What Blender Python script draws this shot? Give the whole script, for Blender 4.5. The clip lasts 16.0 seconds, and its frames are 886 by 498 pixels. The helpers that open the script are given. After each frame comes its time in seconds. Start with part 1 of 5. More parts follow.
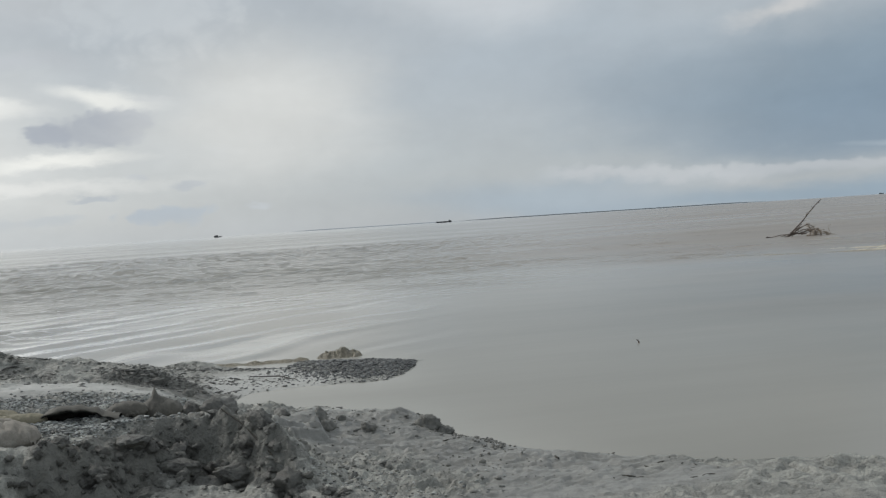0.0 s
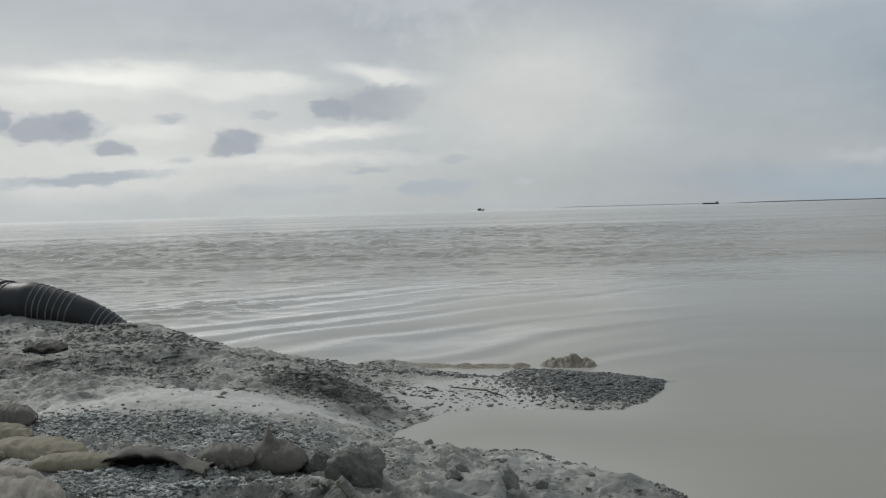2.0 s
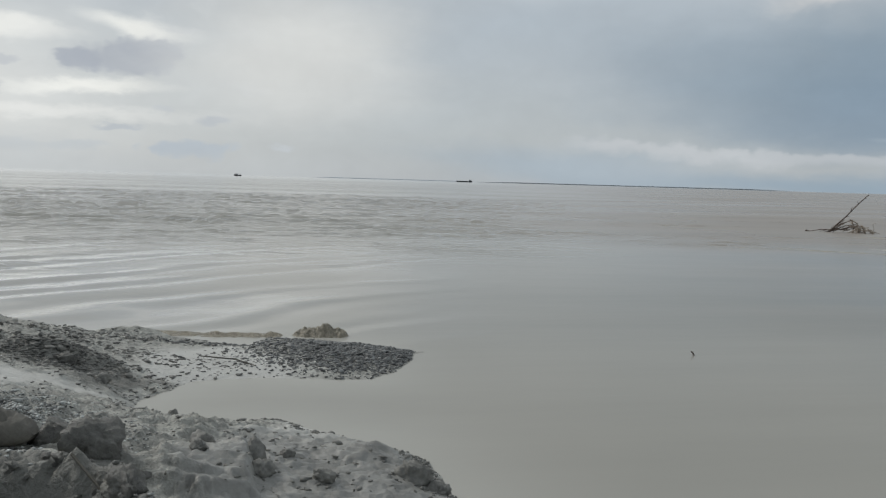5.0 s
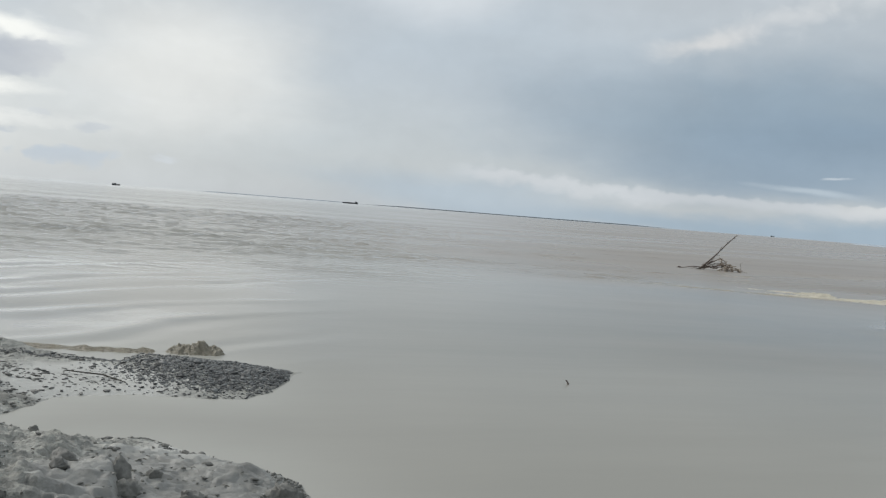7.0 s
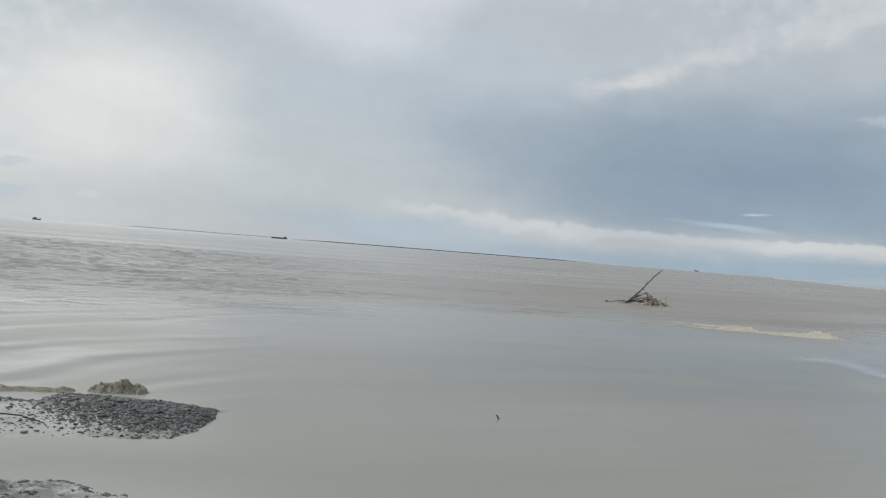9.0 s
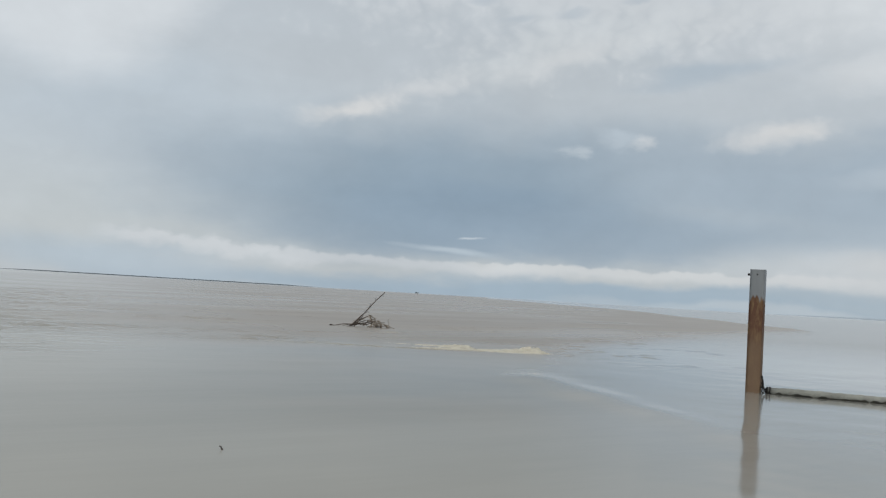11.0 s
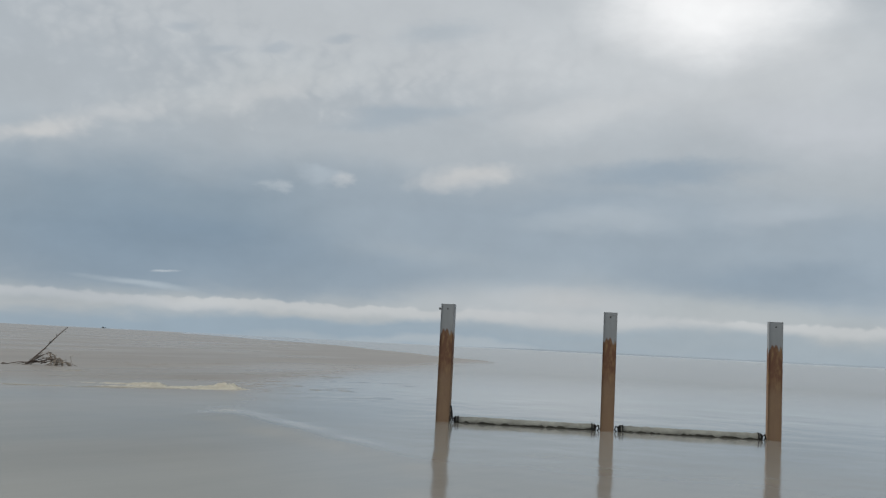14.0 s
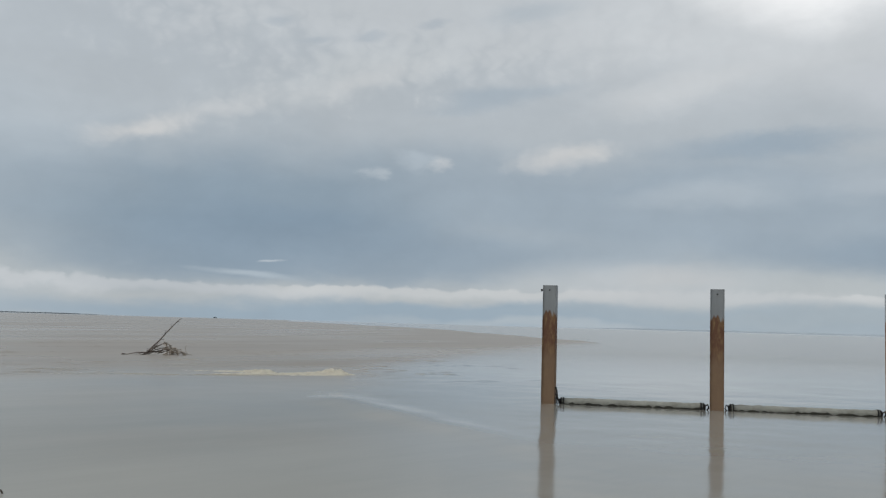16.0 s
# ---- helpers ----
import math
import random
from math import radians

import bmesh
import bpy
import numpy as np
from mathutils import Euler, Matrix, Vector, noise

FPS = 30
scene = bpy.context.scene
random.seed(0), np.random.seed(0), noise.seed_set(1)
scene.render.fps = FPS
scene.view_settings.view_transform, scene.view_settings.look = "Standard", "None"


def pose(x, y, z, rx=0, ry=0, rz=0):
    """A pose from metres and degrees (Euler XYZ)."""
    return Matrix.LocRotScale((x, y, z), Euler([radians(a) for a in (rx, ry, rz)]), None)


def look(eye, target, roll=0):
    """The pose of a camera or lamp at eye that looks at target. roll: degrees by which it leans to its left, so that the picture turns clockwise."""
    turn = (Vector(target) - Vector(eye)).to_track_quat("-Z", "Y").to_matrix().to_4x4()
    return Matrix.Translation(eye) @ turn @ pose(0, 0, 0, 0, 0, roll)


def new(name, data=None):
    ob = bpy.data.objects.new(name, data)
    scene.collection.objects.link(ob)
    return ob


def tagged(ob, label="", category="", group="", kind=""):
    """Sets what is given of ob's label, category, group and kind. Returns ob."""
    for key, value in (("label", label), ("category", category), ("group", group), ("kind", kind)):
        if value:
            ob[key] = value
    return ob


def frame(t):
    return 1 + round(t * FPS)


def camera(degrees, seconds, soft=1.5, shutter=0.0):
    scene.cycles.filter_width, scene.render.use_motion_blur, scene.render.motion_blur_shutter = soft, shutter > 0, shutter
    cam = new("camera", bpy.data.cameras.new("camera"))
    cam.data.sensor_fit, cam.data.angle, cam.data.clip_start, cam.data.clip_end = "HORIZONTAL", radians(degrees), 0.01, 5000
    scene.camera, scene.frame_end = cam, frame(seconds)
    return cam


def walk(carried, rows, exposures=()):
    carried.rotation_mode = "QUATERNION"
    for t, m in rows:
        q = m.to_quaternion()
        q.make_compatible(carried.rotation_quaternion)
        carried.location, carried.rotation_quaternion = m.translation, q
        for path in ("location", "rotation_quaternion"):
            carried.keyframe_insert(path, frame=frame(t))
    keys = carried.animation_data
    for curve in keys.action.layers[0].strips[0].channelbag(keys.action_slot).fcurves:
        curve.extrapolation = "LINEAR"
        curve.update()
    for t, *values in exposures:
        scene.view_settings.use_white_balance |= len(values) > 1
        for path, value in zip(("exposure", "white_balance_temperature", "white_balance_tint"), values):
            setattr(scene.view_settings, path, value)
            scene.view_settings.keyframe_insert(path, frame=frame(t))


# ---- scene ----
# ---- the camera, turning on the spot on the mud bank ----
cam = camera(49.5, 16.0, soft=1.3)
EYE = (0.0, 0.0, 1.5)
# seconds, yaw, pitch, roll
PATH = [
    (0, -13.24, -1.62, 3.71), (0.1, -12.70, -1.55, 3.90), (0.2, -11.30, -1.25, 3.95), (0.3, -10.30, -1.30, 3.95), (0.5, -8.77, -1.95, 3.87), (1, -4.27, -3.44, 3.45),
    (1.5, 0.82, -3.49, 2.24), (2, 2.26, -2.29, 1.58), (2.5, 2.59, -3.18, 1.33), (3, -3.16, -3.61, 1.37), (3.5, -5.83, -5.23, 0.15), (4, -6.19, -6.19, 0.38),
    (4.5, -7.74, -5.21, -0.19), (5, -12.03, -4.06, -1.65), (5.2, -13.04, -4.19, -2.10), (7.3, -19.90, -2.25, -4.20), (7.5, -20.58, -2.45, -3.90), (8, -20.99, -2.57, -3.81),
    (8.2, -21.42, -1.79, -4.17), (10.3, -30.60, 1.65, -2.80), (10.5, -33.30, 2.05, -2.70), (11, -39.37, 2.70, -3.40), (11.5, -44.21, 3.16, -3.67), (12, -47.01, 3.66, -3.25),
    (12.5, -50.43, 3.77, -2.98), (13, -53.18, 4.30, -3.07), (13.5, -54.53, 4.95, -2.74), (14, -57.22, 5.72, -2.96), (14.5, -58.86, 5.93, -2.41), (15, -59.54, 4.85, -1.93),
    (15.5, -56.93, 4.87, -2.16), (16, -51.12, 4.46, -1.60),
]
# the first half second also draws in towards the bank
DRAW_IN = {0.0: 2.2, 0.1: 2.15, 0.2: 1.35, 0.3: 0.85, 0.5: 0.2}


def stand(t, yaw):
    back = DRAW_IN.get(t, 0.0)
    return (EYE[0] + back * math.sin(radians(yaw)), EYE[1] - back * math.cos(radians(yaw)), EYE[2])


EXPOSURE = [(0.0, -0.2), (1.0, -0.28), (2.0, -0.33), (2.5, -0.38), (3.0, -0.4), (3.5, -0.32), (4.5, -0.3), (5.2, -0.15), (7.3, 0.03), (10.5, -0.1), (11.0, -0.02), (12.0, 0.0), (12.5, -0.02), (13.0, -0.1), (13.5, -0.17), (14.5, -0.28), (15.0, -0.3), (15.5, -0.28), (16.0, -0.17)]
walk(cam, [(t, pose(*stand(t, y), 90 + p, r, y)) for t, y, p, r in PATH], EXPOSURE)


# ---- world: an overcast sky over a wide estuary ----
def lin(r, g, b):
    return tuple((c / 12.92 if c <= 0.04045 else ((c + 0.055) / 1.055) ** 2.4) for c in (r / 255, g / 255, b / 255)) + (1.0,)


def node(tree, kind, inputs=(), **settings):
    """A node with its settings and with inputs given by name or number, either a value or another node's socket."""
    n = tree.nodes.new(kind)
    for k, v in settings.items():
        setattr(n, k, v)
    for k, v in dict(inputs).items():
        if isinstance(v, bpy.types.NodeSocket):
            tree.links.new(v, n.inputs[k])
        else:
            n.inputs[k].default_value = v
    return n


def blend(tree, fac, a, b, mode="MIX"):
    return node(tree, "ShaderNodeMix", {0: fac, 6: a, 7: b}, data_type="RGBA", blend_type=mode).outputs[2]


def calc(tree, op, a, b=0.0, c=0.0):
    return node(tree, "ShaderNodeMath", {0: a, 1: b, 2: c}, operation=op).outputs[0]


SUN_AZ, SUN_EL = 42.0, 38.0
world = bpy.data.worlds.new("overcast_sky")
scene.world = world
world.use_nodes = True
wt = world.node_tree
wt.nodes.clear()
way = node(wt, "ShaderNodeTexCoord").outputs["Generated"]
sep = node(wt, "ShaderNodeSeparateXYZ", {0: way})
az = calc(wt, "MULTIPLY", calc(wt, "ARCTAN2", calc(wt, "MULTIPLY", sep.outputs[0], -1.0), sep.outputs[1]), 57.29578)
el = calc(wt, "MULTIPLY", calc(wt, "ARCSINE", sep.outputs[2]), 57.29578)
ball = node(wt, "ShaderNodeCombineXYZ", {0: az, 1: el}).outputs[0]
flat = node(wt, "ShaderNodeVectorMath", {0: way, 1: (1.0, 1.0, 2.6)}, operation="MULTIPLY").outputs[0]


def warped(scale, wide, high, detail=6.0, rough=0.6):
    n = node(wt, "ShaderNodeTexNoise", {"Vector": flat, "Scale": scale, "Detail": detail, "Roughness": rough})
    off = node(wt, "ShaderNodeVectorMath", {0: n.outputs["Color"], 1: (0.5, 0.5, 0.5)}, operation="SUBTRACT").outputs[0]
    off = node(wt, "ShaderNodeVectorMath", {0: off, 1: (wide, high, 0.0)}, operation="MULTIPLY").outputs[0]
    return node(wt, "ShaderNodeVectorMath", {0: ball, 1: off}, operation="ADD").outputs[0]


broad = warped(6.0, 8.0, 3.6, 6.0, 0.52)
ragged = warped(24.0, 3.0, 1.3, 5.0, 0.6)
banded = warped(16.0, 3.0, 0.5, 5.0, 0.55)
nishita = node(wt, "ShaderNodeTexSky", sky_type="NISHITA", sun_disc=False, sun_elevation=radians(SUN_EL), sun_rotation=radians(-SUN_AZ))
clear = node(wt, "ShaderNodeVectorMath", {0: nishita.outputs[0], 1: (0.10, 0.10, 0.10)}, operation="MULTIPLY").outputs[0]
sky = blend(wt, 0.9, clear, lin(192, 199, 204))


torn = warped(20.0, 2.2, 1.0, 4.0, 0.55)
tuft = 0.0
for size, part_of in ((0.62, 1.3), (1.6, 0.7)):
    cells = node(wt, "ShaderNodeTexVoronoi", {"Vector": torn, "Scale": size, "Smoothness": 0.35}, voronoi_dimensions="2D", feature="SMOOTH_F1").outputs["Distance"]
    tuft = calc(wt, "MULTIPLY_ADD", calc(wt, "SUBTRACT", cells, 0.36), part_of, tuft)


def cloud(a, e, w, h, colour, alpha=0.9, soft=0.6, tilt=0.0, coords=None, billow=0.0):
    """A bank of cloud round the bearing a and height e, in degrees, with half widths w and h."""
    global sky
    v = node(wt, "ShaderNodeVectorMath", {0: coords or broad, 1: (a, e, 0.0)}, operation="SUBTRACT").outputs[0]
    if tilt:
        v = node(wt, "ShaderNodeVectorRotate", {"Vector": v, "Angle": radians(tilt)}, rotation_type="Z_AXIS").outputs[0]
    v = node(wt, "ShaderNodeVectorMath", {0: v, 1: (1 / w, 1 / h, 0.0)}, operation="MULTIPLY").outputs[0]
    d = node(wt, "ShaderNodeVectorMath", {0: v}, operation="LENGTH").outputs["Value"]
    if billow:
        d = calc(wt, "MULTIPLY_ADD", tuft, billow, d)
    m = node(wt, "ShaderNodeMapRange", {"Value": d, "From Min": 1.0, "From Max": 1.0 - soft, "To Max": alpha}, interpolation_type="SMOOTHSTEP")
    sky = blend(wt, m.outputs[0], sky, lin(*colour))


def shelf(a, w, e, drop, colour, alpha=0.8, slope=0.0, crisp=0.12, lumps=0.2, coords=None):
    """A long low bank of cloud with a clear billowing top at height e and a base that fades away below."""
    global sky
    p = node(wt, "ShaderNodeSeparateXYZ", {0: coords or banded})
    off = calc(wt, "SUBTRACT", p.outputs[0], a)
    top = calc(wt, "MULTIPLY_ADD", off, slope, e)
    top = calc(wt, "MULTIPLY_ADD", tuft, -lumps, top)
    over = calc(wt, "SUBTRACT", p.outputs[1], top)
    edge = node(wt, "ShaderNodeMapRange", {"Value": over, "From Min": crisp, "From Max": -crisp}, interpolation_type="SMOOTHSTEP").outputs[0]
    base = node(wt, "ShaderNodeMapRange", {"Value": over, "From Min": -drop, "From Max": -0.3 * drop}, interpolation_type="SMOOTHSTEP").outputs[0]
    ends = node(wt, "ShaderNodeMapRange", {"Value": calc(wt, "ABSOLUTE", off), "From Min": w, "From Max": 0.6 * w, "To Max": alpha}, interpolation_type="SMOOTHSTEP").outputs[0]
    sky = blend(wt, calc(wt, "MULTIPLY", calc(wt, "MULTIPLY", edge, base), ends), sky, lin(*colour))


# unseen dark cloud behind the camera, added to dim faces turned this way
cloud(180, 20, 95, 45, (150, 160, 170), 0.9, 0.6)
cloud(-180, 20, 95, 45, (150, 160, 170), 0.9, 0.6)
# the bright western part with its small grey puffs
cloud(26, 4, 32, 10, (234, 236, 234), 0.95, 0.8)
cloud(16, 18, 26, 8.5, (203, 208, 212), 0.92, 0.6)
cloud(3, 13, 7, 4.5, (204, 211, 216), 0.8, 0.7, 0, None, 0.5)
cloud(21, 7.9, 9, 1.0, (266, 267, 262), 0.95, 0.9, -2)
cloud(13, 7.4, 5, 0.6, (252, 253, 249), 0.8, 0.9, -2)
cloud(6.0, 8.2, 4.2, 0.75, (256, 257, 252), 0.85, 0.9)
cloud(24, 6.9, 7, 0.9, (252, 253, 249), 0.7, 0.9)
cloud(8.5, 4.7, 6.5, 0.7, (256, 257, 252), 0.85, 0.9, 2, ragged)
cloud(19, 4.9, 4, 0.7, (250, 251, 247), 0.7, 0.9, 0, ragged)
cloud(12, 3.2, 14, 0.6, (248, 249, 246), 0.6, 0.9, 0, ragged)
cloud(15, 9.6, 12, 0.9, (206, 211, 217), 0.7, 0.9, 2)
for a, e, w, h in ((6.2, 6.3, 4.0, 1.2), (4.6, 6.9, 2.3, 1.0), (8.6, 6.1, 2.0, 0.8)):
    cloud(a, e, w, h, (181, 188, 198), 0.8, 0.45, 0, torn, 0.3)
for a, e, w, h in ((14.2, 4.4, 1.75, 1.0), (15.2, 4.0, 1.2, 0.8), (13.5, 4.3, 1.2, 0.85)):
    cloud(a, e, w, h, (184, 191, 200), 0.85, 0.5, 0, torn, 0.3)
for a, e, w, h in ((24.4, 5.0, 3.4, 1.0), (23.2, 5.5, 1.7, 0.75), (21.0, 3.95, 1.7, 0.55), (27.5, 5.6, 2.0, 1.0)):
    cloud(a, e, w, h, (180, 187, 198), 0.85, 0.5, 0, torn, 0.3)
cloud(22.6, 2.3, 5.6, 0.5, (188, 197, 206), 0.9, 0.6, 4, ragged)
cloud(18.2, 5.6, 1.3, 0.45, (200, 206, 212), 0.8, 0.7, 0, ragged)
cloud(1.2, 3.0, 1.5, 0.42, (188, 196, 204), 0.9, 0.6, 0, torn, 0.4)
cloud(6.6, 2.5, 1.7, 0.28, (196, 203, 209), 0.85, 0.7, 0, ragged)
cloud(4.0, 3.6, 1.0, 0.3, (206, 212, 217), 0.7, 0.8, 0, ragged)
cloud(-1.2, 4.8, 1.7, 0.45, (200, 207, 212), 0.9, 0.7, 0, torn, 0.5)
cloud(2.7, 1.35, 3.2, 0.65, (192, 202, 211), 0.9, 0.6, 0, torn, 0.5)
cloud(9.0, 1.5, 2.4, 0.4, (204, 211, 216), 0.75, 0.8, 0, ragged)
cloud(12.5, 1.4, 4.0, 0.5, (206, 213, 218), 0.8, 0.8, 0, torn, 0.5)
cloud(12.6, 5.9, 0.9, 0.3, (206, 211, 216), 0.8, 0.8, 0, ragged)
cloud(3.2, 8.0, 1.6, 0.35, (212, 217, 221), 0.7, 0.8, 0, ragged)
cloud(-2.6, 1.6, 1.4, 0.35, (204, 211, 217), 0.8, 0.9, 0, ragged)
cloud(17.5, 3.3, 1.5, 0.28, (208, 213, 218), 0.7, 0.8, 0, ragged)
cloud(18, 0.2, 34, 2.0, (205, 210, 212), 0.8, 0.9)
# the high pale cloud and the rain haze below it
cloud(-3, 7, 11, 7, (228, 230, 228), 0.9, 0.9)
cloud(-22, 9.5, 14, 5.0, (186, 198, 208), 0.7, 0.8)
cloud(-26, 6.5, 10, 4.0, (172, 185, 196), 0.6, 0.9)
cloud(-17.0, 16.4, 9.0, 7.0, (211, 217, 222), 0.95, 0.5)
cloud(-20, 1.0, 13, 1.8, (176, 191, 203), 0.75, 0.9)
# the dark slab of cloud to the north-east
cloud(-40, 6.6, 23, 6.0, (146, 164, 179), 0.97, 0.8, 4)
cloud(-42, 5.2, 15, 2.6, (138, 158, 176), 0.75, 0.9, 2)
cloud(-64, 7.0, 22, 5.0, (162, 177, 190), 0.92, 0.7)
cloud(-86, 6.0, 18, 5.0, (164, 180, 194), 0.85, 0.8)
cloud(-45, 3.6, 26, 2.0, (146, 165, 182), 0.75, 0.8)
cloud(-76, 4.6, 12, 1.8, (150, 168, 184), 0.75, 0.9)
# the pale sheet over it, brightest along its lower edge
cloud(-56, 20.0, 30, 6.6, (201, 207, 212), 0.95, 0.6, 5, None, 0.3)
cloud(-46, 14.6, 13, 2.2, (203, 209, 213), 0.85, 0.9, 14, None, 0.3)
cloud(-33.2, 10.6, 4.8, 1.05, (212, 214, 215), 0.95, 1.0, 12, torn, 0.2)
cloud(-37.6, 12.0, 4.6, 0.9, (208, 212, 215), 0.7, 1.0, 14, torn, 0.3)
cloud(-46, 14.2, 6.5, 1.1, (209, 213, 216), 0.6, 1.0, 12, None, 0.35)
for a, e in ((-42.8, 16.4), (-46.2, 16.7), (-50.0, 17.6), (-41.0, 17.3)):
    cloud(a, e, 1.6, 0.42, (180, 190, 199), 0.7, 0.9, 8, torn, 0.3)
cloud(-56.5, 18.4, 4.2, 1.1, (178, 190, 200), 0.7, 0.9, 10, ragged)
cloud(-54.5, 13.6, 6.0, 0.9, (168, 182, 194), 0.7, 0.9, 8)
cloud(-72, 16.5, 22, 5.5, (212, 217, 221), 0.9, 0.8)
cloud(-72.6, 19.6, 9.5, 3.6, (266, 267, 268), 0.95, 0.95)
cloud(-64, 13.6, 7, 1.1, (213, 217, 220), 0.6, 0.9, 14)
cloud(-80, 13.2, 10, 2.6, (208, 213, 219), 0.7, 0.9)
cloud(-69.5, 10.6, 8.5, 1.15, (160, 176, 190), 0.85, 0.9, 3, ragged)
cloud(-66, 7.9, 7, 1.4, (186, 197, 206), 0.7, 0.9, 3)
cloud(-76, 8.4, 6, 0.9, (190, 200, 209), 0.5, 0.9, 3)
cloud(-58.0, 10.0, 4.4, 1.1, (208, 211, 213), 0.9, 1.0, 8, torn, 0.2)
cloud(-59.4, 10.4, 2.6, 0.8, (216, 217, 217), 0.6, 1.0, 6, torn, 0.2)
cloud(-49.2, 9.7, 1.9, 0.9, (184, 196, 206), 0.75, 0.9, 0, torn, 0.35)
cloud(-50.7, 9.5, 1.0, 0.65, (206, 211, 215), 0.7, 1.0, 0, ragged)
cloud(-46.7, 8.8, 1.1, 0.5, (190, 200, 208), 0.7, 1.0, 0, ragged)
# the line of low cumulus and the grey air under it
cloud(-60, 0.2, 48, 1.5, (158, 177, 192), 0.9, 0.5)
cloud(-62.0, 2.6, 11.0, 1.9, (196, 203, 208), 0.75, 0.9, 0, banded)
shelf(-26.0, 7.5, 2.4, 1.1, (206, 211, 215), 0.8, 0.07, 0.22, 0.35, torn)
shelf(-38.0, 10.0, 1.95, 0.75, (198, 204, 209), 0.85, 0.02)
shelf(-52.0, 14.0, 2.1, 0.85, (207, 211, 213), 0.9, -0.006, 0.10)
shelf(-66.0, 9.0, 2.3, 1.1, (205, 209, 212), 0.6, 0.0, 0.2)
cloud(-64.5, 3.0, 6.5, 1.2, (202, 205, 207), 0.65, 1.0, 0, ragged)
shelf(-80.0, 10.0, 2.15, 0.75, (209, 213, 215), 0.9, 0.0, 0.10)
cloud(-39.5, 2.65, 4.0, 0.3, (184, 197, 207), 0.8, 0.8, -4, banded)
cloud(-40.8, 3.4, 1.0, 0.10, (194, 204, 212), 0.8, 0.8, 0, banded)
cloud(-74, 0.7, 24, 1.1, (176, 187, 194), 0.75, 0.9)
cloud(-62, -0.1, 26, 0.55, (184, 194, 201), 0.8, 0.9)
grain = node(wt, "ShaderNodeTexNoise", {"Vector": flat, "Scale": 8.0, "Detail": 5.0, "Roughness": 0.5, "Distortion": 0.4}).outputs[0]
shade = node(wt, "ShaderNodeMapRange", {"Value": grain, "From Min": 0.3, "From Max": 0.7, "To Min": 0.965, "To Max": 1.035}).outputs[0]
shade = calc(wt, "MULTIPLY_ADD", tuft, -0.02, shade)
sky = node(wt, "ShaderNodeVectorMath", {0: sky, "Scale": shade}, operation="SCALE").outputs[0]
back = node(wt, "ShaderNodeBackground", {"Color": sky, "Strength": 1.0})
wt.links.new(back.outputs[0], node(wt, "ShaderNodeOutputWorld").inputs[0])

sun_data = bpy.data.lights.new("sun", "SUN")
sun_data.energy, sun_data.angle, sun_data.color = 1.4, radians(20), (1.0, 0.97, 0.92)
sun = new("sun", sun_data)
sun_way = Vector((-math.sin(radians(SUN_AZ)) * math.cos(radians(SUN_EL)), math.cos(radians(SUN_AZ)) * math.cos(radians(SUN_EL)), math.sin(radians(SUN_EL))))
sun.matrix_world = look(sun_way * 50, (0, 0, 0))


# ---- materials ----
def material(name, colours, scale=4.0, rough=(0.6, 0.85), bump=0.3, fine=6.0, metallic=0.0, island=0.0, height=0.01, ior=1.45, coords="Object"):
    """Two or three colours mixed by noise at two scales, with roughness and bump from the same noise."""
    m = bpy.data.materials.new(name)
    m.use_nodes = True
    t = m.node_tree
    b = t.nodes["Principled BSDF"]
    p = node(t, "ShaderNodeTexCoord").outputs[coords]
    big = node(t, "ShaderNodeTexNoise", {"Vector": p, "Scale": scale, "Detail": 5.0, "Roughness": 0.6}).outputs[0]
    small = node(t, "ShaderNodeTexNoise", {"Vector": p, "Scale": scale * fine, "Detail": 6.0, "Roughness": 0.65}).outputs[0]
    mixed = calc(t, "ADD", calc(t, "MULTIPLY", big, 0.6), calc(t, "MULTIPLY", small, 0.4))
    ramp = node(t, "ShaderNodeValToRGB", {0: mixed})
    stops = ramp.color_ramp.elements
    for i, c in enumerate(colours):
        pos = 0.36 + 0.28 * i / max(1, len(colours) - 1)
        s = stops[i] if i < 2 else stops.new(pos)
        s.position, s.color = pos, (*c, 1.0)
    col = ramp.outputs[0]
    if island:
        rnd = node(t, "ShaderNodeNewGeometry").outputs["Random Per Island"]
        gain = node(t, "ShaderNodeMapRange", {"Value": rnd, "To Min": 1 - island, "To Max": 1 + island}).outputs[0]
        col = node(t, "ShaderNodeVectorMath", {0: col, "Scale": gain}, operation="SCALE").outputs[0]
    t.links.new(col, b.inputs["Base Color"])
    r = node(t, "ShaderNodeMapRange", {"Value": mixed, "From Min": 0.35, "From Max": 0.65, "To Min": rough[0], "To Max": rough[1]}).outputs[0]
    t.links.new(r, b.inputs["Roughness"])
    b.inputs["Metallic"].default_value = metallic
    b.inputs["IOR"].default_value = ior
    if bump:
        n = node(t, "ShaderNodeBump", {"Height": mixed, "Strength": bump, "Distance": height})
        t.links.new(n.outputs[0], b.inputs["Normal"])
    return m


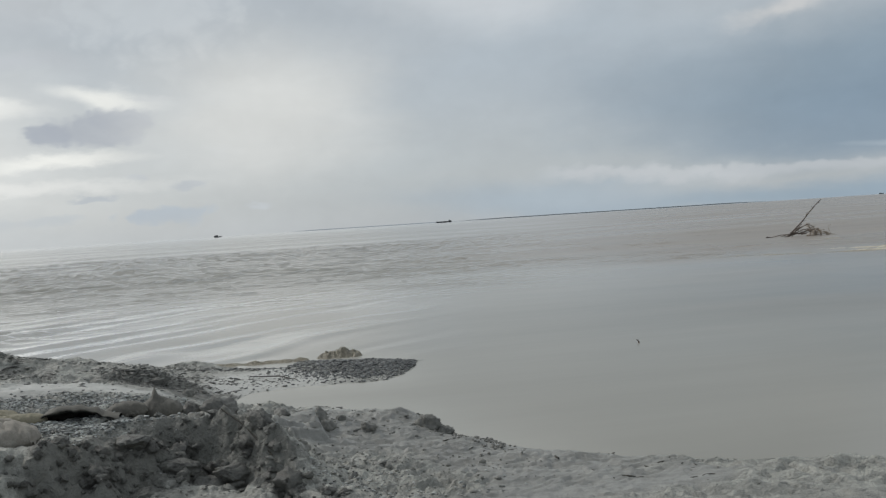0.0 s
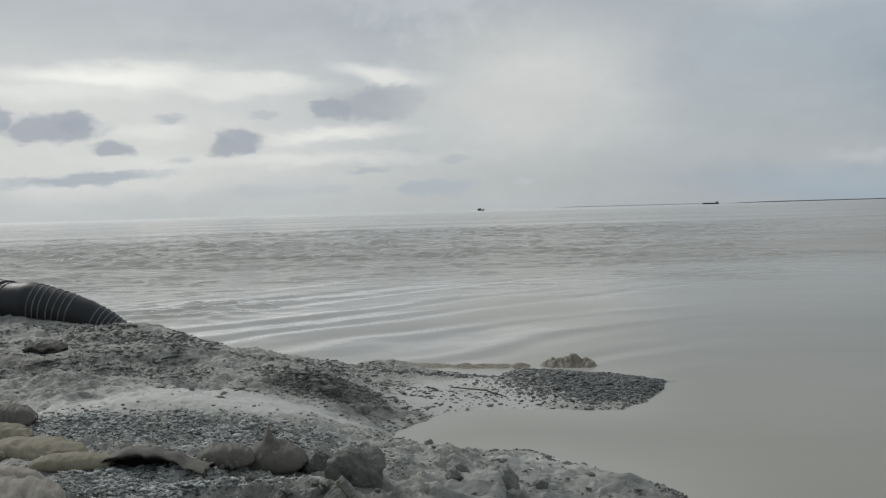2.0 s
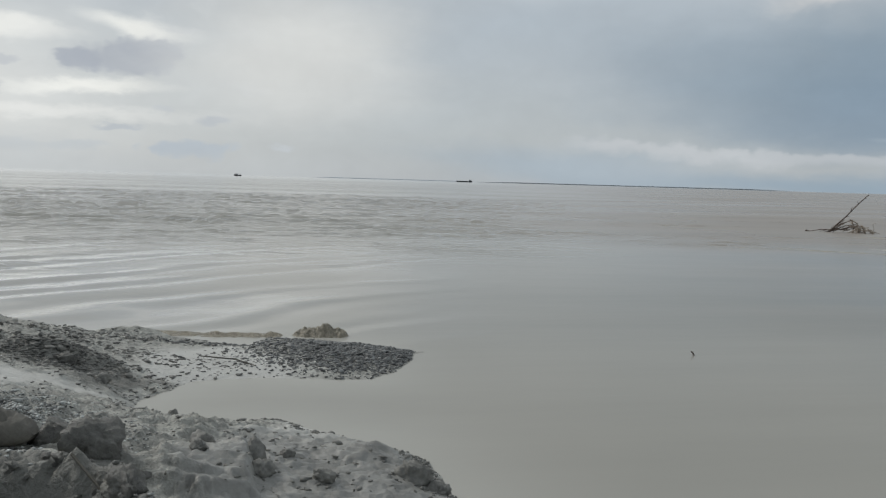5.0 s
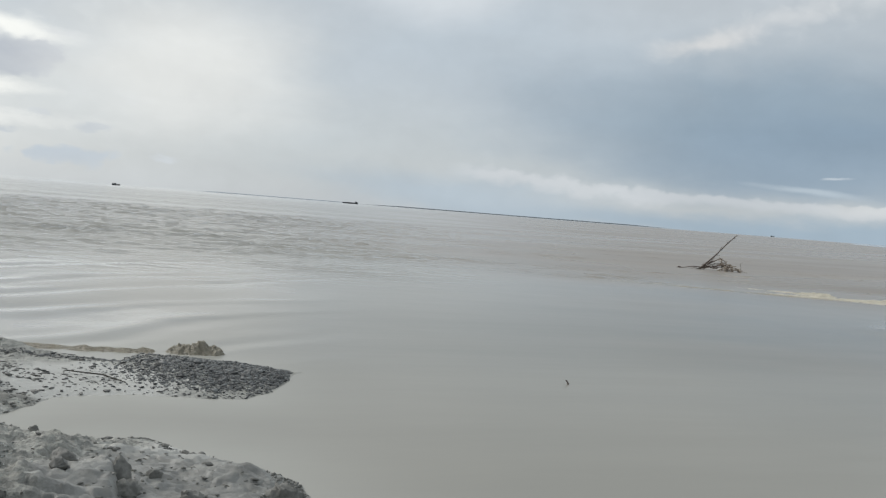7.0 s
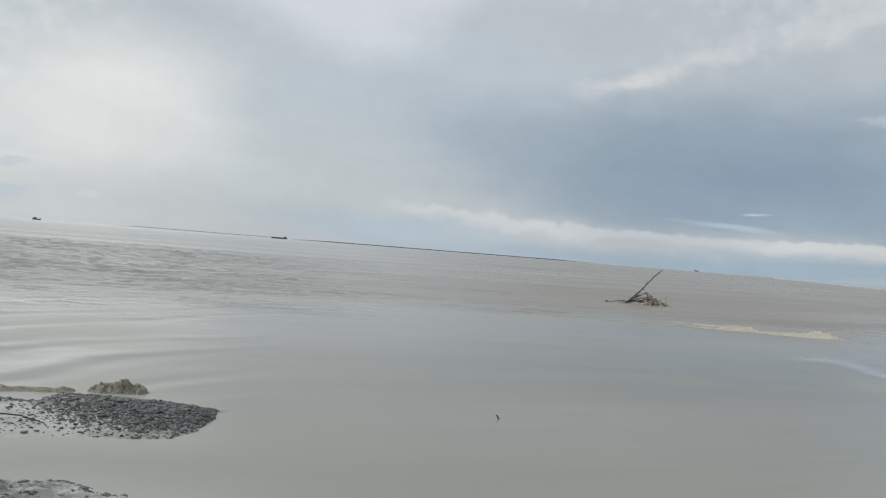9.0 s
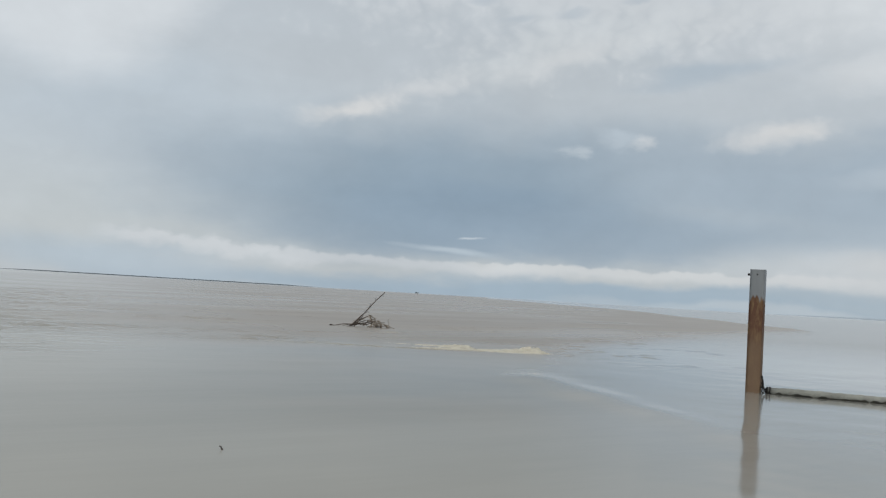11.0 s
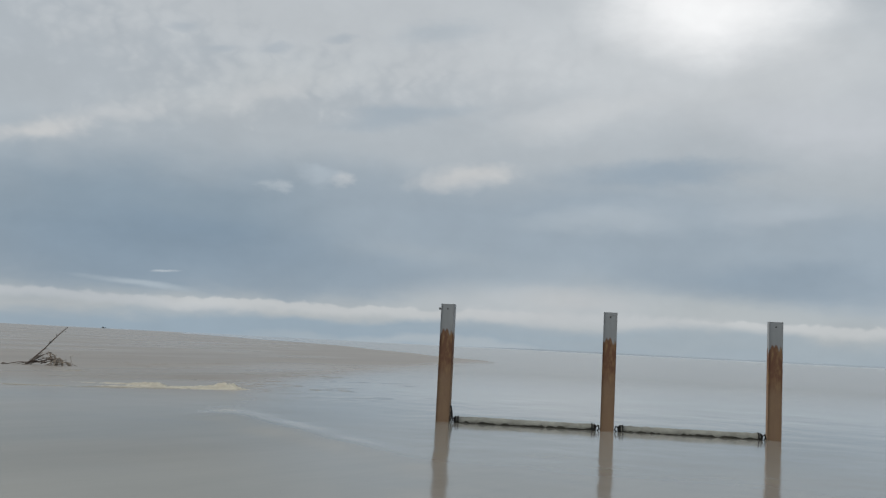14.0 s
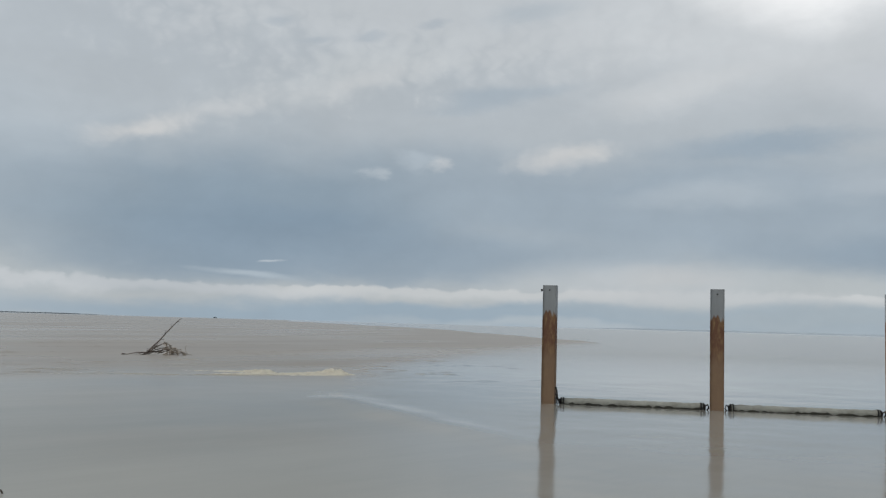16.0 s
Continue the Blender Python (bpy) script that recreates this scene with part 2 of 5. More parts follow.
FLAKE = material("dark_mud_flakes", [(0.10, 0.099, 0.09), (0.22, 0.216, 0.195)], 12, (0.5, 0.75), 0.4, island=0.3)
PEBBLE = material("grey_pebbles", [(0.18, 0.186, 0.176), (0.46, 0.468, 0.445)], 14, (0.4, 0.75), 0.2, island=0.85)
WET_PEBBLE = material("dark_wet_pebbles", [(0.08, 0.083, 0.08), (0.22, 0.222, 0.212)], 14, (0.35, 0.7), 0.2, island=0.75)
CLOD = material("clodded_mud", [(0.13, 0.128, 0.115), (0.29, 0.283, 0.255)], 9, (0.5, 0.75), 0.5, height=0.02)
CLOD_DARK = material("dark_wet_clod", [(0.085, 0.083, 0.074), (0.2, 0.196, 0.175)], 9, (0.45, 0.75), 0.9, height=0.03)
HOSE = material("black_rubber_hose", [(0.012, 0.013, 0.014), (0.03, 0.031, 0.033)], 8, (0.35, 0.6), 0.2)
HOSE_WIRE = material("pale_worn_rib", [(0.07, 0.07, 0.07), (0.26, 0.26, 0.25)], 14, (0.5, 0.7), 0.2)
SACK = material("tan_woven_sack", [(0.20, 0.18, 0.12), (0.33, 0.30, 0.22)], 12, (0.7, 0.9), 0.5, 9)
SACK_PALE = material("pale_dusty_sack", [(0.24, 0.215, 0.18), (0.40, 0.37, 0.32)], 12, (0.7, 0.9), 0.5, 9)
SACK_MUD = material("muddy_sack", [(0.095, 0.089, 0.075), (0.17, 0.16, 0.135)], 10, (0.6, 0.85), 0.5, 8)
# near-black colour stands for the shade inside the open sacks
SACK_SHADE = material("sack_hollow_shade", [(0.012, 0.012, 0.010), (0.04, 0.04, 0.034)], 10, (0.7, 0.9), 0.3)
FLOAT = material("chalky_float_pipe", [(0.22, 0.215, 0.18), (0.42, 0.41, 0.36)], 6, (0.6, 0.85), 0.4, 7)
FLOAT_DARK = material("algae_dark_line", [(0.012, 0.012, 0.008), (0.05, 0.046, 0.03)], 9, (0.4, 0.7), 0.4)
IRON = material("black_iron", [(0.01, 0.01, 0.01), (0.035, 0.03, 0.026)], 20, (0.45, 0.7), 0.3, metallic=0.4)
WOOD = material("wet_driftwood", [(0.075, 0.058, 0.046), (0.18, 0.14, 0.112)], 5, (0.5, 0.8), 0.4)
FOAM = material("cream_muddy_foam", [(0.42, 0.365, 0.265), (0.78, 0.72, 0.58)], 3, (0.4, 0.7), 0.5, 8, height=0.05)
FROTH = material("tan_tide_froth", [(0.27, 0.235, 0.18), (0.45, 0.39, 0.295)], 5, (0.35, 0.6), 0.4, 8, height=0.03)
SILT_WAVE = material("brown_silt_wave", [(0.15, 0.13, 0.09), (0.39, 0.352, 0.268)], 26, (0.25, 0.6), 0.9, 5, height=0.03)
HULL = material("dark_boat_hull", [(0.02, 0.025, 0.03), (0.05, 0.055, 0.06)], 0.5, (0.5, 0.7), 0.0)
CABIN = material("pale_boat_cabin", [(0.14, 0.15, 0.16), (0.25, 0.26, 0.27)], 0.5, (0.5, 0.7), 0.0)
# aerial haze is painted into the next four base colours
HAZE_BOAT = material("haze_tinted_boat", [(0.16, 0.19, 0.21), (0.22, 0.25, 0.27)], 0.5, (0.6, 0.8), 0.0)
WOODS = material("haze_tinted_woods", [(0.095, 0.115, 0.13), (0.135, 0.155, 0.168)], 0.01, (0.8, 0.9), 0.0)
HAZE_SHORE = material("haze_tinted_shore", [(0.36, 0.41, 0.45), (0.40, 0.45, 0.49)], 0.01, (0.8, 0.9), 0.0)
PALE_SHORE = material("haze_tinted_far_shore", [(0.44, 0.50, 0.55), (0.50, 0.56, 0.61)], 0.01, (0.8, 0.9), 0.0)
LITTER = material("dark_plant_litter", [(0.03, 0.028, 0.022), (0.09, 0.08, 0.06)], 20, (0.6, 0.8), 0.2, island=0.4)


def ground_material():
    m = bpy.data.materials.new("wet_grey_mud")
    m.use_nodes = True
    t = m.node_tree
    b = t.nodes["Principled BSDF"]
    p = node(t, "ShaderNodeTexCoord").outputs["Object"]
    big = node(t, "ShaderNodeTexNoise", {"Vector": p, "Scale": 1.1, "Detail": 6.0, "Roughness": 0.62}).outputs[0]
    mid = node(t, "ShaderNodeTexNoise", {"Vector": p, "Scale": 9.0, "Detail": 6.0, "Roughness": 0.65}).outputs[0]
    fine = node(t, "ShaderNodeTexNoise", {"Vector": p, "Scale": 70.0, "Detail": 5.0, "Roughness": 0.7}).outputs[0]
    wet = node(t, "ShaderNodeAttribute", attribute_name="smooth_mud").outputs["Fac"]
    bent = node(t, "ShaderNodeTexNoise", {"Vector": p, "Scale": 14.0, "Detail": 4.0}).outputs["Color"]
    bent = node(t, "ShaderNodeVectorMath", {0: bent, 1: (0.09, 0.09, 0.09), 2: p}, operation="MULTIPLY_ADD").outputs[0]
    flakes = node(t, "ShaderNodeTexVoronoi", {"Vector": bent, "Scale": 19.0, "Detail": 2.0, "Roughness": 0.6}, feature="F1").outputs["Distance"]
    chips = node(t, "ShaderNodeTexVoronoi", {"Vector": bent, "Scale": 19.0}, feature="F1").outputs["Color"]
    v = calc(t, "ADD", calc(t, "MULTIPLY", mid, 0.55), calc(t, "MULTIPLY", fine, 0.33))
    v = calc(t, "ADD", v, calc(t, "MULTIPLY", node(t, "ShaderNodeSeparateColor", {0: chips}).outputs[0], 0.12))
    ramp = node(t, "ShaderNodeValToRGB", {0: v})
    a, c = ramp.color_ramp.elements
    a.position, a.color, c.position, c.color = 0.36, (0.20, 0.198, 0.178, 1), 0.58, (0.46, 0.453, 0.405, 1)
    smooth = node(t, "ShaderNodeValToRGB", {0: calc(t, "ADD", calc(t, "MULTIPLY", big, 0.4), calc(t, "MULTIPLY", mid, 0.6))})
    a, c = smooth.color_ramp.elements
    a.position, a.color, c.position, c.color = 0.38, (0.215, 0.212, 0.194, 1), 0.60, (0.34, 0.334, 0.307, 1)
    damp_shade = node(t, "ShaderNodeTexNoise", {"Vector": node(t, "ShaderNodeMapping", {"Vector": p, "Scale": (1.0, 1.4, 3.0)}).outputs[0], "Scale": 2.6, "Detail": 7.0, "Roughness": 0.68}).outputs[0]
    damp_shade = node(t, "ShaderNodeMapRange", {"Value": damp_shade, "From Min": 0.47, "From Max": 0.60, "To Max": 0.34}, interpolation_type="SMOOTHSTEP").outputs[0]
    # shade of faces turned from the light, painted over the random wet patches
    bare = node(t, "ShaderNodeAttribute", attribute_name="shaded_mud").outputs["Fac"]
    damp_shade = calc(t, "MAXIMUM", damp_shade, calc(t, "MULTIPLY", bare, 0.75))
    rough_mud = blend(t, damp_shade, ramp.outputs[0], (0.14, 0.138, 0.121, 1))
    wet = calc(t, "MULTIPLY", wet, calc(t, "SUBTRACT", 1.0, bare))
    # smooth mud is coloured paler from about five metres out
    pale = node(t, "ShaderNodeAttribute", attribute_name="pale_far_mud").outputs["Fac"]
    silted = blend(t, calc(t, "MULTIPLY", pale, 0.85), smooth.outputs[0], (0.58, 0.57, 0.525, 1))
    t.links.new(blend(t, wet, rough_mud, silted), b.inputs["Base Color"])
    t.links.new(node(t, "ShaderNodeMapRange", {"Value": wet, "To Min": 0.66, "To Max": 0.5}).outputs[0], b.inputs["Roughness"])
    h = calc(t, "ADD", calc(t, "MULTIPLY", mid, 0.7), calc(t, "MULTIPLY", fine, 0.15))
    h = calc(t, "SUBTRACT", h, calc(t, "MULTIPLY", flakes, 0.3))
    crags = node(t, "ShaderNodeTexNoise", {"Vector": p, "Scale": 6.0, "Detail": 7.0, "Roughness": 0.62, "Distortion": 0.6}).outputs[0]
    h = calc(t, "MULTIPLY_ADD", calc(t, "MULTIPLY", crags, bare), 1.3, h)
    k = node(t, "ShaderNodeMapRange", {"Value": wet, "To Min": 1.0, "To Max": 0.35}).outputs[0]
    n = node(t, "ShaderNodeBump", {"Height": h, "Strength": k, "Distance": 0.035})
    t.links.new(n.outputs[0], b.inputs["Normal"])
    return m


def water_material():
    """Opaque silt-laden water: a matt body under a thin glossy film."""
    m = bpy.data.materials.new("silty_water")
    m.use_nodes = True
    t = m.node_tree
    t.nodes.clear()
    p = node(t, "ShaderNodeTexCoord").outputs["Object"]
    silt = node(t, "ShaderNodeAttribute", attribute_name="silt").outputs["Fac"]
    chop = node(t, "ShaderNodeAttribute", attribute_name="chop").outputs["Fac"]
    long = node(t, "ShaderNodeMapping", {"Vector": p, "Rotation": (0, 0, radians(-20)), "Scale": (0.22, 1.0, 1.0)}).outputs[0]
    big = node(t, "ShaderNodeTexNoise", {"Vector": long, "Scale": 0.16, "Detail": 6.0, "Roughness": 0.6}).outputs[0]
    mid = node(t, "ShaderNodeTexNoise", {"Vector": long, "Scale": 2.2, "Detail": 5.0, "Roughness": 0.6}).outputs[0]
    swirl = node(t, "ShaderNodeMapRange", {"Value": big, "From Min": 0.35, "From Max": 0.65}).outputs[0]
    plain = blend(t, swirl, (0.31, 0.302, 0.267, 1), (0.385, 0.371, 0.328, 1))
    muddy = blend(t, swirl, (0.265, 0.222, 0.175, 1), (0.33, 0.282, 0.228, 1))
    shallow = node(t, "ShaderNodeAttribute", attribute_name="shallow").outputs["Fac"]
    plain = blend(t, shallow, plain, (0.46, 0.448, 0.402, 1))
    body = node(t, "ShaderNodeBsdfDiffuse", {"Color": blend(t, silt, plain, muddy)})
    k = calc(t, "MULTIPLY", calc(t, "ADD", calc(t, "MULTIPLY", chop, 0.3), 0.03), calc(t, "SUBTRACT", 1.0, calc(t, "MULTIPLY", silt, 0.97)))
    n = node(t, "ShaderNodeBump", {"Height": mid, "Strength": k, "Distance": 0.08}).outputs[0]
    gleam = node(t, "ShaderNodeAttribute", attribute_name="gleam").outputs["Fac"]
    rough = calc(t, "SUBTRACT", node(t, "ShaderNodeMapRange", {"Value": silt, "To Min": 0.14, "To Max": 0.3}).outputs[0], calc(t, "MULTIPLY", gleam, 0.05))
    film = node(t, "ShaderNodeBsdfGlossy", {"Color": (1, 1, 1, 1), "Roughness": rough, "Normal": n})
    fr = node(t, "ShaderNodeFresnel", {"IOR": 1.33, "Normal": n}).outputs[0]
    share = node(t, "ShaderNodeMapRange", {"Value": fr, "From Min": 0.2, "From Max": 0.9, "To Min": 0.40, "To Max": 0.92}).outputs[0]
    share = calc(t, "MULTIPLY", share, node(t, "ShaderNodeMapRange", {"Value": silt, "To Min": 1.0, "To Max": 0.42}).outputs[0])
    share = calc(t, "MULTIPLY", share, node(t, "ShaderNodeMapRange", {"Value": chop, "To Min": 1.0, "To Max": 0.8}).outputs[0])
    share = calc(t, "ADD", share, calc(t, "MULTIPLY", gleam, 0.62))
    mix = node(t, "ShaderNodeMixShader", {0: calc(t, "MULTIPLY", fr, share), 1: body.outputs[0], 2: film.outputs[0]})
    t.links.new(mix.outputs[0], node(t, "ShaderNodeOutputMaterial").inputs[0])
    return m


def pile_material():
    """Galvanised steel above a ragged edge, rust below it, silt-stained towards the water."""
    m = bpy.data.materials.new("rusted_steel_pile")
    m.use_nodes = True
    t = m.node_tree
    b = t.nodes["Principled BSDF"]
    p = node(t, "ShaderNodeTexCoord").outputs["Object"]
    rnd = node(t, "ShaderNodeObjectInfo").outputs["Random"]
    z = node(t, "ShaderNodeSeparateXYZ", {0: p}).outputs[2]
    streak = node(t, "ShaderNodeMapping", {"Vector": p, "Scale": (7.0, 7.0, 1.6)}).outputs[0]
    big = node(t, "ShaderNodeTexNoise", {"Vector": streak, "Scale": 1.0, "Detail": 2.5, "Roughness": 0.6}).outputs[0]
    fine = node(t, "ShaderNodeTexNoise", {"Vector": p, "Scale": 40.0, "Detail": 6.0, "Roughness": 0.7}).outputs[0]
    edge = calc(t, "ADD", z, calc(t, "MULTIPLY_ADD", calc(t, "SUBTRACT", big, 0.5), 0.6, calc(t, "MULTIPLY_ADD", rnd, -0.2, 0.1)))
    zinc = node(t, "ShaderNodeMapRange", {"Value": edge, "From Min": 1.70, "From Max": 1.75}).outputs[0]
    silted = node(t, "ShaderNodeMapRange", {"Value": edge, "From Min": 1.15, "From Max": 0.75}).outputs[0]
    patch = node(t, "ShaderNodeTexNoise", {"Vector": node(t, "ShaderNodeMapping", {"Vector": p, "Scale": (14.0, 14.0, 4.0)}).outputs[0], "Scale": 0.8, "Detail": 6.0, "Roughness": 0.65}).outputs[0]
    rust = blend(t, fine, (0.095, 0.042, 0.024, 1), (0.22, 0.107, 0.06, 1))
    rust = blend(t, node(t, "ShaderNodeMapRange", {"Value": patch, "From Min": 0.48, "From Max": 0.62, "To Max": 0.7}).outputs[0], rust, (0.30, 0.19, 0.09, 1))
    stain = blend(t, fine, (0.185, 0.115, 0.066, 1), (0.30, 0.20, 0.125, 1))
    steel = blend(t, big, (0.24, 0.25, 0.255, 1), (0.40, 0.41, 0.415, 1))
    col = blend(t, zinc, blend(t, calc(t, "MULTIPLY", silted, 0.85), rust, stain), steel)
    t.links.new(col, b.inputs["Base Color"])
    t.links.new(node(t, "ShaderNodeMapRange", {"Value": zinc, "To Min": 0.85, "To Max": 0.5}).outputs[0], b.inputs["Roughness"])
    t.links.new(calc(t, "MULTIPLY", zinc, 0.35), b.inputs["Metallic"])
    n = node(t, "ShaderNodeBump", {"Height": fine, "Strength": 0.3, "Distance": 0.006})
    t.links.new(n.outputs[0], b.inputs["Normal"])
    return m


MUD, WATER, PILE = ground_material(), water_material(), pile_material()


# ---- helpers for shapes ----
def mesh_of(name, verts, faces, mat, smooth=False):
    me = bpy.data.meshes.new(name)
    me.from_pydata([tuple(v) for v in verts], [], [tuple(f) for f in faces])
    me.materials.append(mat)
    me.update()
    if smooth:
        me.polygons.foreach_set("use_smooth", np.ones(len(me.polygons), dtype=bool))
    return me


def part(name, bm, mat, parent=None, label="", smooth=False):
    me = bpy.data.meshes.new(name)
    bm.to_mesh(me)
    bm.free()
    me.materials.append(mat)
    if smooth:
        me.polygons.foreach_set("use_smooth", np.ones(len(me.polygons), dtype=bool))
    ob = new(name, me)
    ob.parent = parent
    return tagged(ob, label)


def thing(name, at, label, category, group="", rz=0.0):
    ob = new(name)
    ob.matrix_world = pose(*at, 0, 0, rz)
    return tagged(ob, label, category, group)


def box(x0, x1, y0, y1, z0, z1, bevel=0.0):
    bm = bmesh.new()
    bmesh.ops.create_cube(bm, size=1.0, matrix=Matrix.Translation(((x0 + x1) / 2, (y0 + y1) / 2, (z0 + z1) / 2)) @ Matrix.Diagonal((x1 - x0, y1 - y0, z1 - z0, 1)))
    if bevel:
        bmesh.ops.bevel(bm, geom=bm.edges[:], offset=bevel, segments=2, affect="EDGES")
    return bm


def tube(points, radii, sides=10, bm=None):
    """A closed tube through points with a radius at each."""
    bm = bm or bmesh.new()
    pts = [Vector(p) for p in points]
    rings = []
    side = None
    for i, p in enumerate(pts):
        d = (pts[min(i + 1, len(pts) - 1)] - pts[max(i - 1, 0)]).normalized()
        if side is None:
            side = d.orthogonal().normalized()
        side = (side - d * side.dot(d)).normalized()
        up = d.cross(side)
        rings.append([bm.verts.new(p + (side * math.cos(a) + up * math.sin(a)) * radii[i]) for a in (2 * math.pi * k / sides for k in range(sides))])
    for r0, r1 in zip(rings, rings[1:]):
        for k in range(sides):
            bm.faces.new((r0[k], r0[(k + 1) % sides], r1[(k + 1) % sides], r1[k]))
    bm.faces.new(rings[0][::-1])
    bm.faces.new(rings[-1])
    return bm


_perm = np.random.RandomState(7).permutation(512)
_grad = np.random.RandomState(8).uniform(0, 2 * np.pi, 512)


def perlin(x, y):
    """Gradient noise over arrays, about -0.7 to 0.7."""
    xi, yi = np.floor(x).astype(int), np.floor(y).astype(int)
    xf, yf = x - xi, y - yi
    u, v = xf * xf * xf * (xf * (xf * 6 - 15) + 10), yf * yf * yf * (yf * (yf * 6 - 15) + 10)

    def corner(dx, dy):
        g = _grad[_perm[(_perm[(xi + dx) & 511] + yi + dy) & 511]]
        return np.cos(g) * (xf - dx) + np.sin(g) * (yf - dy)

    return (corner(0, 0) * (1 - u) + corner(1, 0) * u) * (1 - v) + (corner(0, 1) * (1 - u) + corner(1, 1) * u) * v


def fbm(x, y, octaves=5, gain=0.5):
    total, amp = 0.0, 1.0
    for o in range(octaves):
        total = total + amp * perlin(x * 2 ** o + 17.3 * o, y * 2 ** o - 9.1 * o)
        amp *= gain
    return total


def ease(a, b, v):
    k = np.clip((v - a) / (b - a), 0, 1)
    return k * k * (3 - 2 * k)


# ---- the mud bank ----
SHORE = np.array([(-60, 62), (-30, 31), (-9, 13.2), (-5.5, 10.7), (-4.0, 10.0), (-2.9, 9.5), (-2.0, 9.1), (-1.3, 8.95), (-0.7, 9.1), (-0.15, 8.75),
                  (0.1, 8.55), (0.3, 8.95), (0.75, 8.85), (1.62, 8.2), (1.3, 7.45), (1.0, 7.05), (0.5, 7.1), (0.1, 7.2), (-0.3, 7.0), (-0.6, 6.5),
                  (-0.55, 6.1), (-0.25, 5.85), (0.3, 5.78), (0.68, 5.4), (0.95, 4.9), (1.05, 4.4), (1.3, 3.85), (1.86, 3.24), (2.36, 2.9),
                  (2.95, 2.63), (4.5, 2.0), (9, -1), (24, -12), (60, -62), (-60, -62)])


def shore_distance(x, y):
    """Distance to the water's edge, positive on land."""
    best = np.full(x.shape, 1e9)
    inside = np.zeros(x.shape, bool)
    for (x0, y0), (x1, y1) in zip(SHORE, np.roll(SHORE, -1, 0)):
        ex, ey = x1 - x0, y1 - y0
        k = np.clip(((x - x0) * ex + (y - y0) * ey) / (ex * ex + ey * ey), 0, 1)
        best = np.minimum(best, np.hypot(x - x0 - k * ex, y - y0 - k * ey))
        if y0 != y1:
            inside ^= ((y0 > y) != (y1 > y)) & (x < x0 + (y - y0) / (y1 - y0) * ex)
    return np.where(inside, best, -best)


# mounds: x, y, height, half length, half width, turn; their near sides are steeper
MOUNDS = [(-0.85, 3.60, 0.08, 0.40, 0.14, 12), (-0.48, 3.44, 0.17, 0.26, 0.20, -30), (-0.26, 3.14, 0.20, 0.26, 0.15, -55), (-0.56, 4.16, 0.05, 0.22, 0.16, 0), (-0.30, 4.05, 0.05, 0.35, 0.2, 0),
          (-1.25, 7.0, 0.13, 0.40, 0.45, 20), (-0.95, 6.35, 0.06, 0.35, 0.3, 0), (-0.85, 8.75, 0.09, 0.28, 0.22, 0), (-2.7, 9.0, 0.05, 0.5, 0.4, -25),
          (-4.3, 9.45, 0.17, 1.6, 0.7, -12), (-3.3, 9.15, 0.10, 0.45, 0.45, -20), (-6.5, 10.2, 0.18, 1.8, 0.9, -12), (-3.0, 7.5, 0.07, 0.9, 0.4, 0), (0.1, 4.55, 0.05, 0.25, 0.3, 0),
          (0.72, 4.75, 0.07, 0.33, 0.6, 0), (-0.2, 4.95, 0.05, 0.35, 0.2, 0)]
# the broken edge of the gravel terrace
EDGE_X, EDGE_Y = (-4.0, -2.4, -1.6, -1.25, -1.04, -0.86, -0.7, -0.55, -0.42, -0.3, -0.2, 0.0, 0.4), (1.7, 2.4, 2.88, 3.12, 3.28, 3.46, 3.48, 3.40, 3.26, 3.08, 2.85, 2.55, 2.2)


def smooth_mud(x, y):
    """Where the mud lies smooth and wet."""
    n = fbm(x * 0.9 + 4, y * 0.9, 3)
    u, v = 0.77 * (x + 1.7) + 0.64 * (y - 5.5), -0.64 * (x + 1.7) + 0.77 * (y - 5.5)
    pan = 1.2 * np.exp(-((u / 0.95) ** 2 + (v / 0.36) ** 2))
    flat = 1.2 * np.exp(-(((x + 0.15) / 0.65) ** 2 + ((y - 7.6) / 0.8) ** 2))
    lobe = np.exp(-(((x - 0.4) / 0.6) ** 2 + ((y - 4.9) / 0.8) ** 2)) * 0.78 + np.exp(-(((x - 1.2) / 0.8) ** 2 + ((y - 3.1) / 0.9) ** 2)) * 1.1
    lobe = lobe + 0.6 * np.exp(-(((x + 0.12) / 0.36) ** 2 + ((y - 4.35) / 0.4) ** 2))
    return np.clip(ease(0.22, 0.62, pan + flat + lobe + 0.65 * n), 0, 1)


def slab_line(x, y):
    """The ragged broken edge of a slab of mud, as a distance along y."""
    return y - 0.1 * x + 0.16 * fbm(x * 2.6, y * 2.6, 3, 0.6) + 0.05 * fbm(x * 11, y * 11, 3, 0.6)


def shaded_mud(x, y):
    """Where the bank's broken edge and humps are painted darker, as shade over wet mud."""
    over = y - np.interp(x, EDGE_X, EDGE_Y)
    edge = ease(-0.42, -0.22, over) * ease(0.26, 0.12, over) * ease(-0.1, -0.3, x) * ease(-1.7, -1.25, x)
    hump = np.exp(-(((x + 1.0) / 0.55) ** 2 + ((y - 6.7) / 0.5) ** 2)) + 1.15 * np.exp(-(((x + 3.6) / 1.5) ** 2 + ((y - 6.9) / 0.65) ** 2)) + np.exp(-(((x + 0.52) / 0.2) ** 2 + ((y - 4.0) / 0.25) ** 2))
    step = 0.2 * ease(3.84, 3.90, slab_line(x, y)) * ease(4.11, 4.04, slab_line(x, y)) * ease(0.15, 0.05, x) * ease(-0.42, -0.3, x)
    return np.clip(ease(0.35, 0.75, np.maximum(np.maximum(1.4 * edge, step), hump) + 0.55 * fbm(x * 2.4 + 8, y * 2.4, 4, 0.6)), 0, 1)


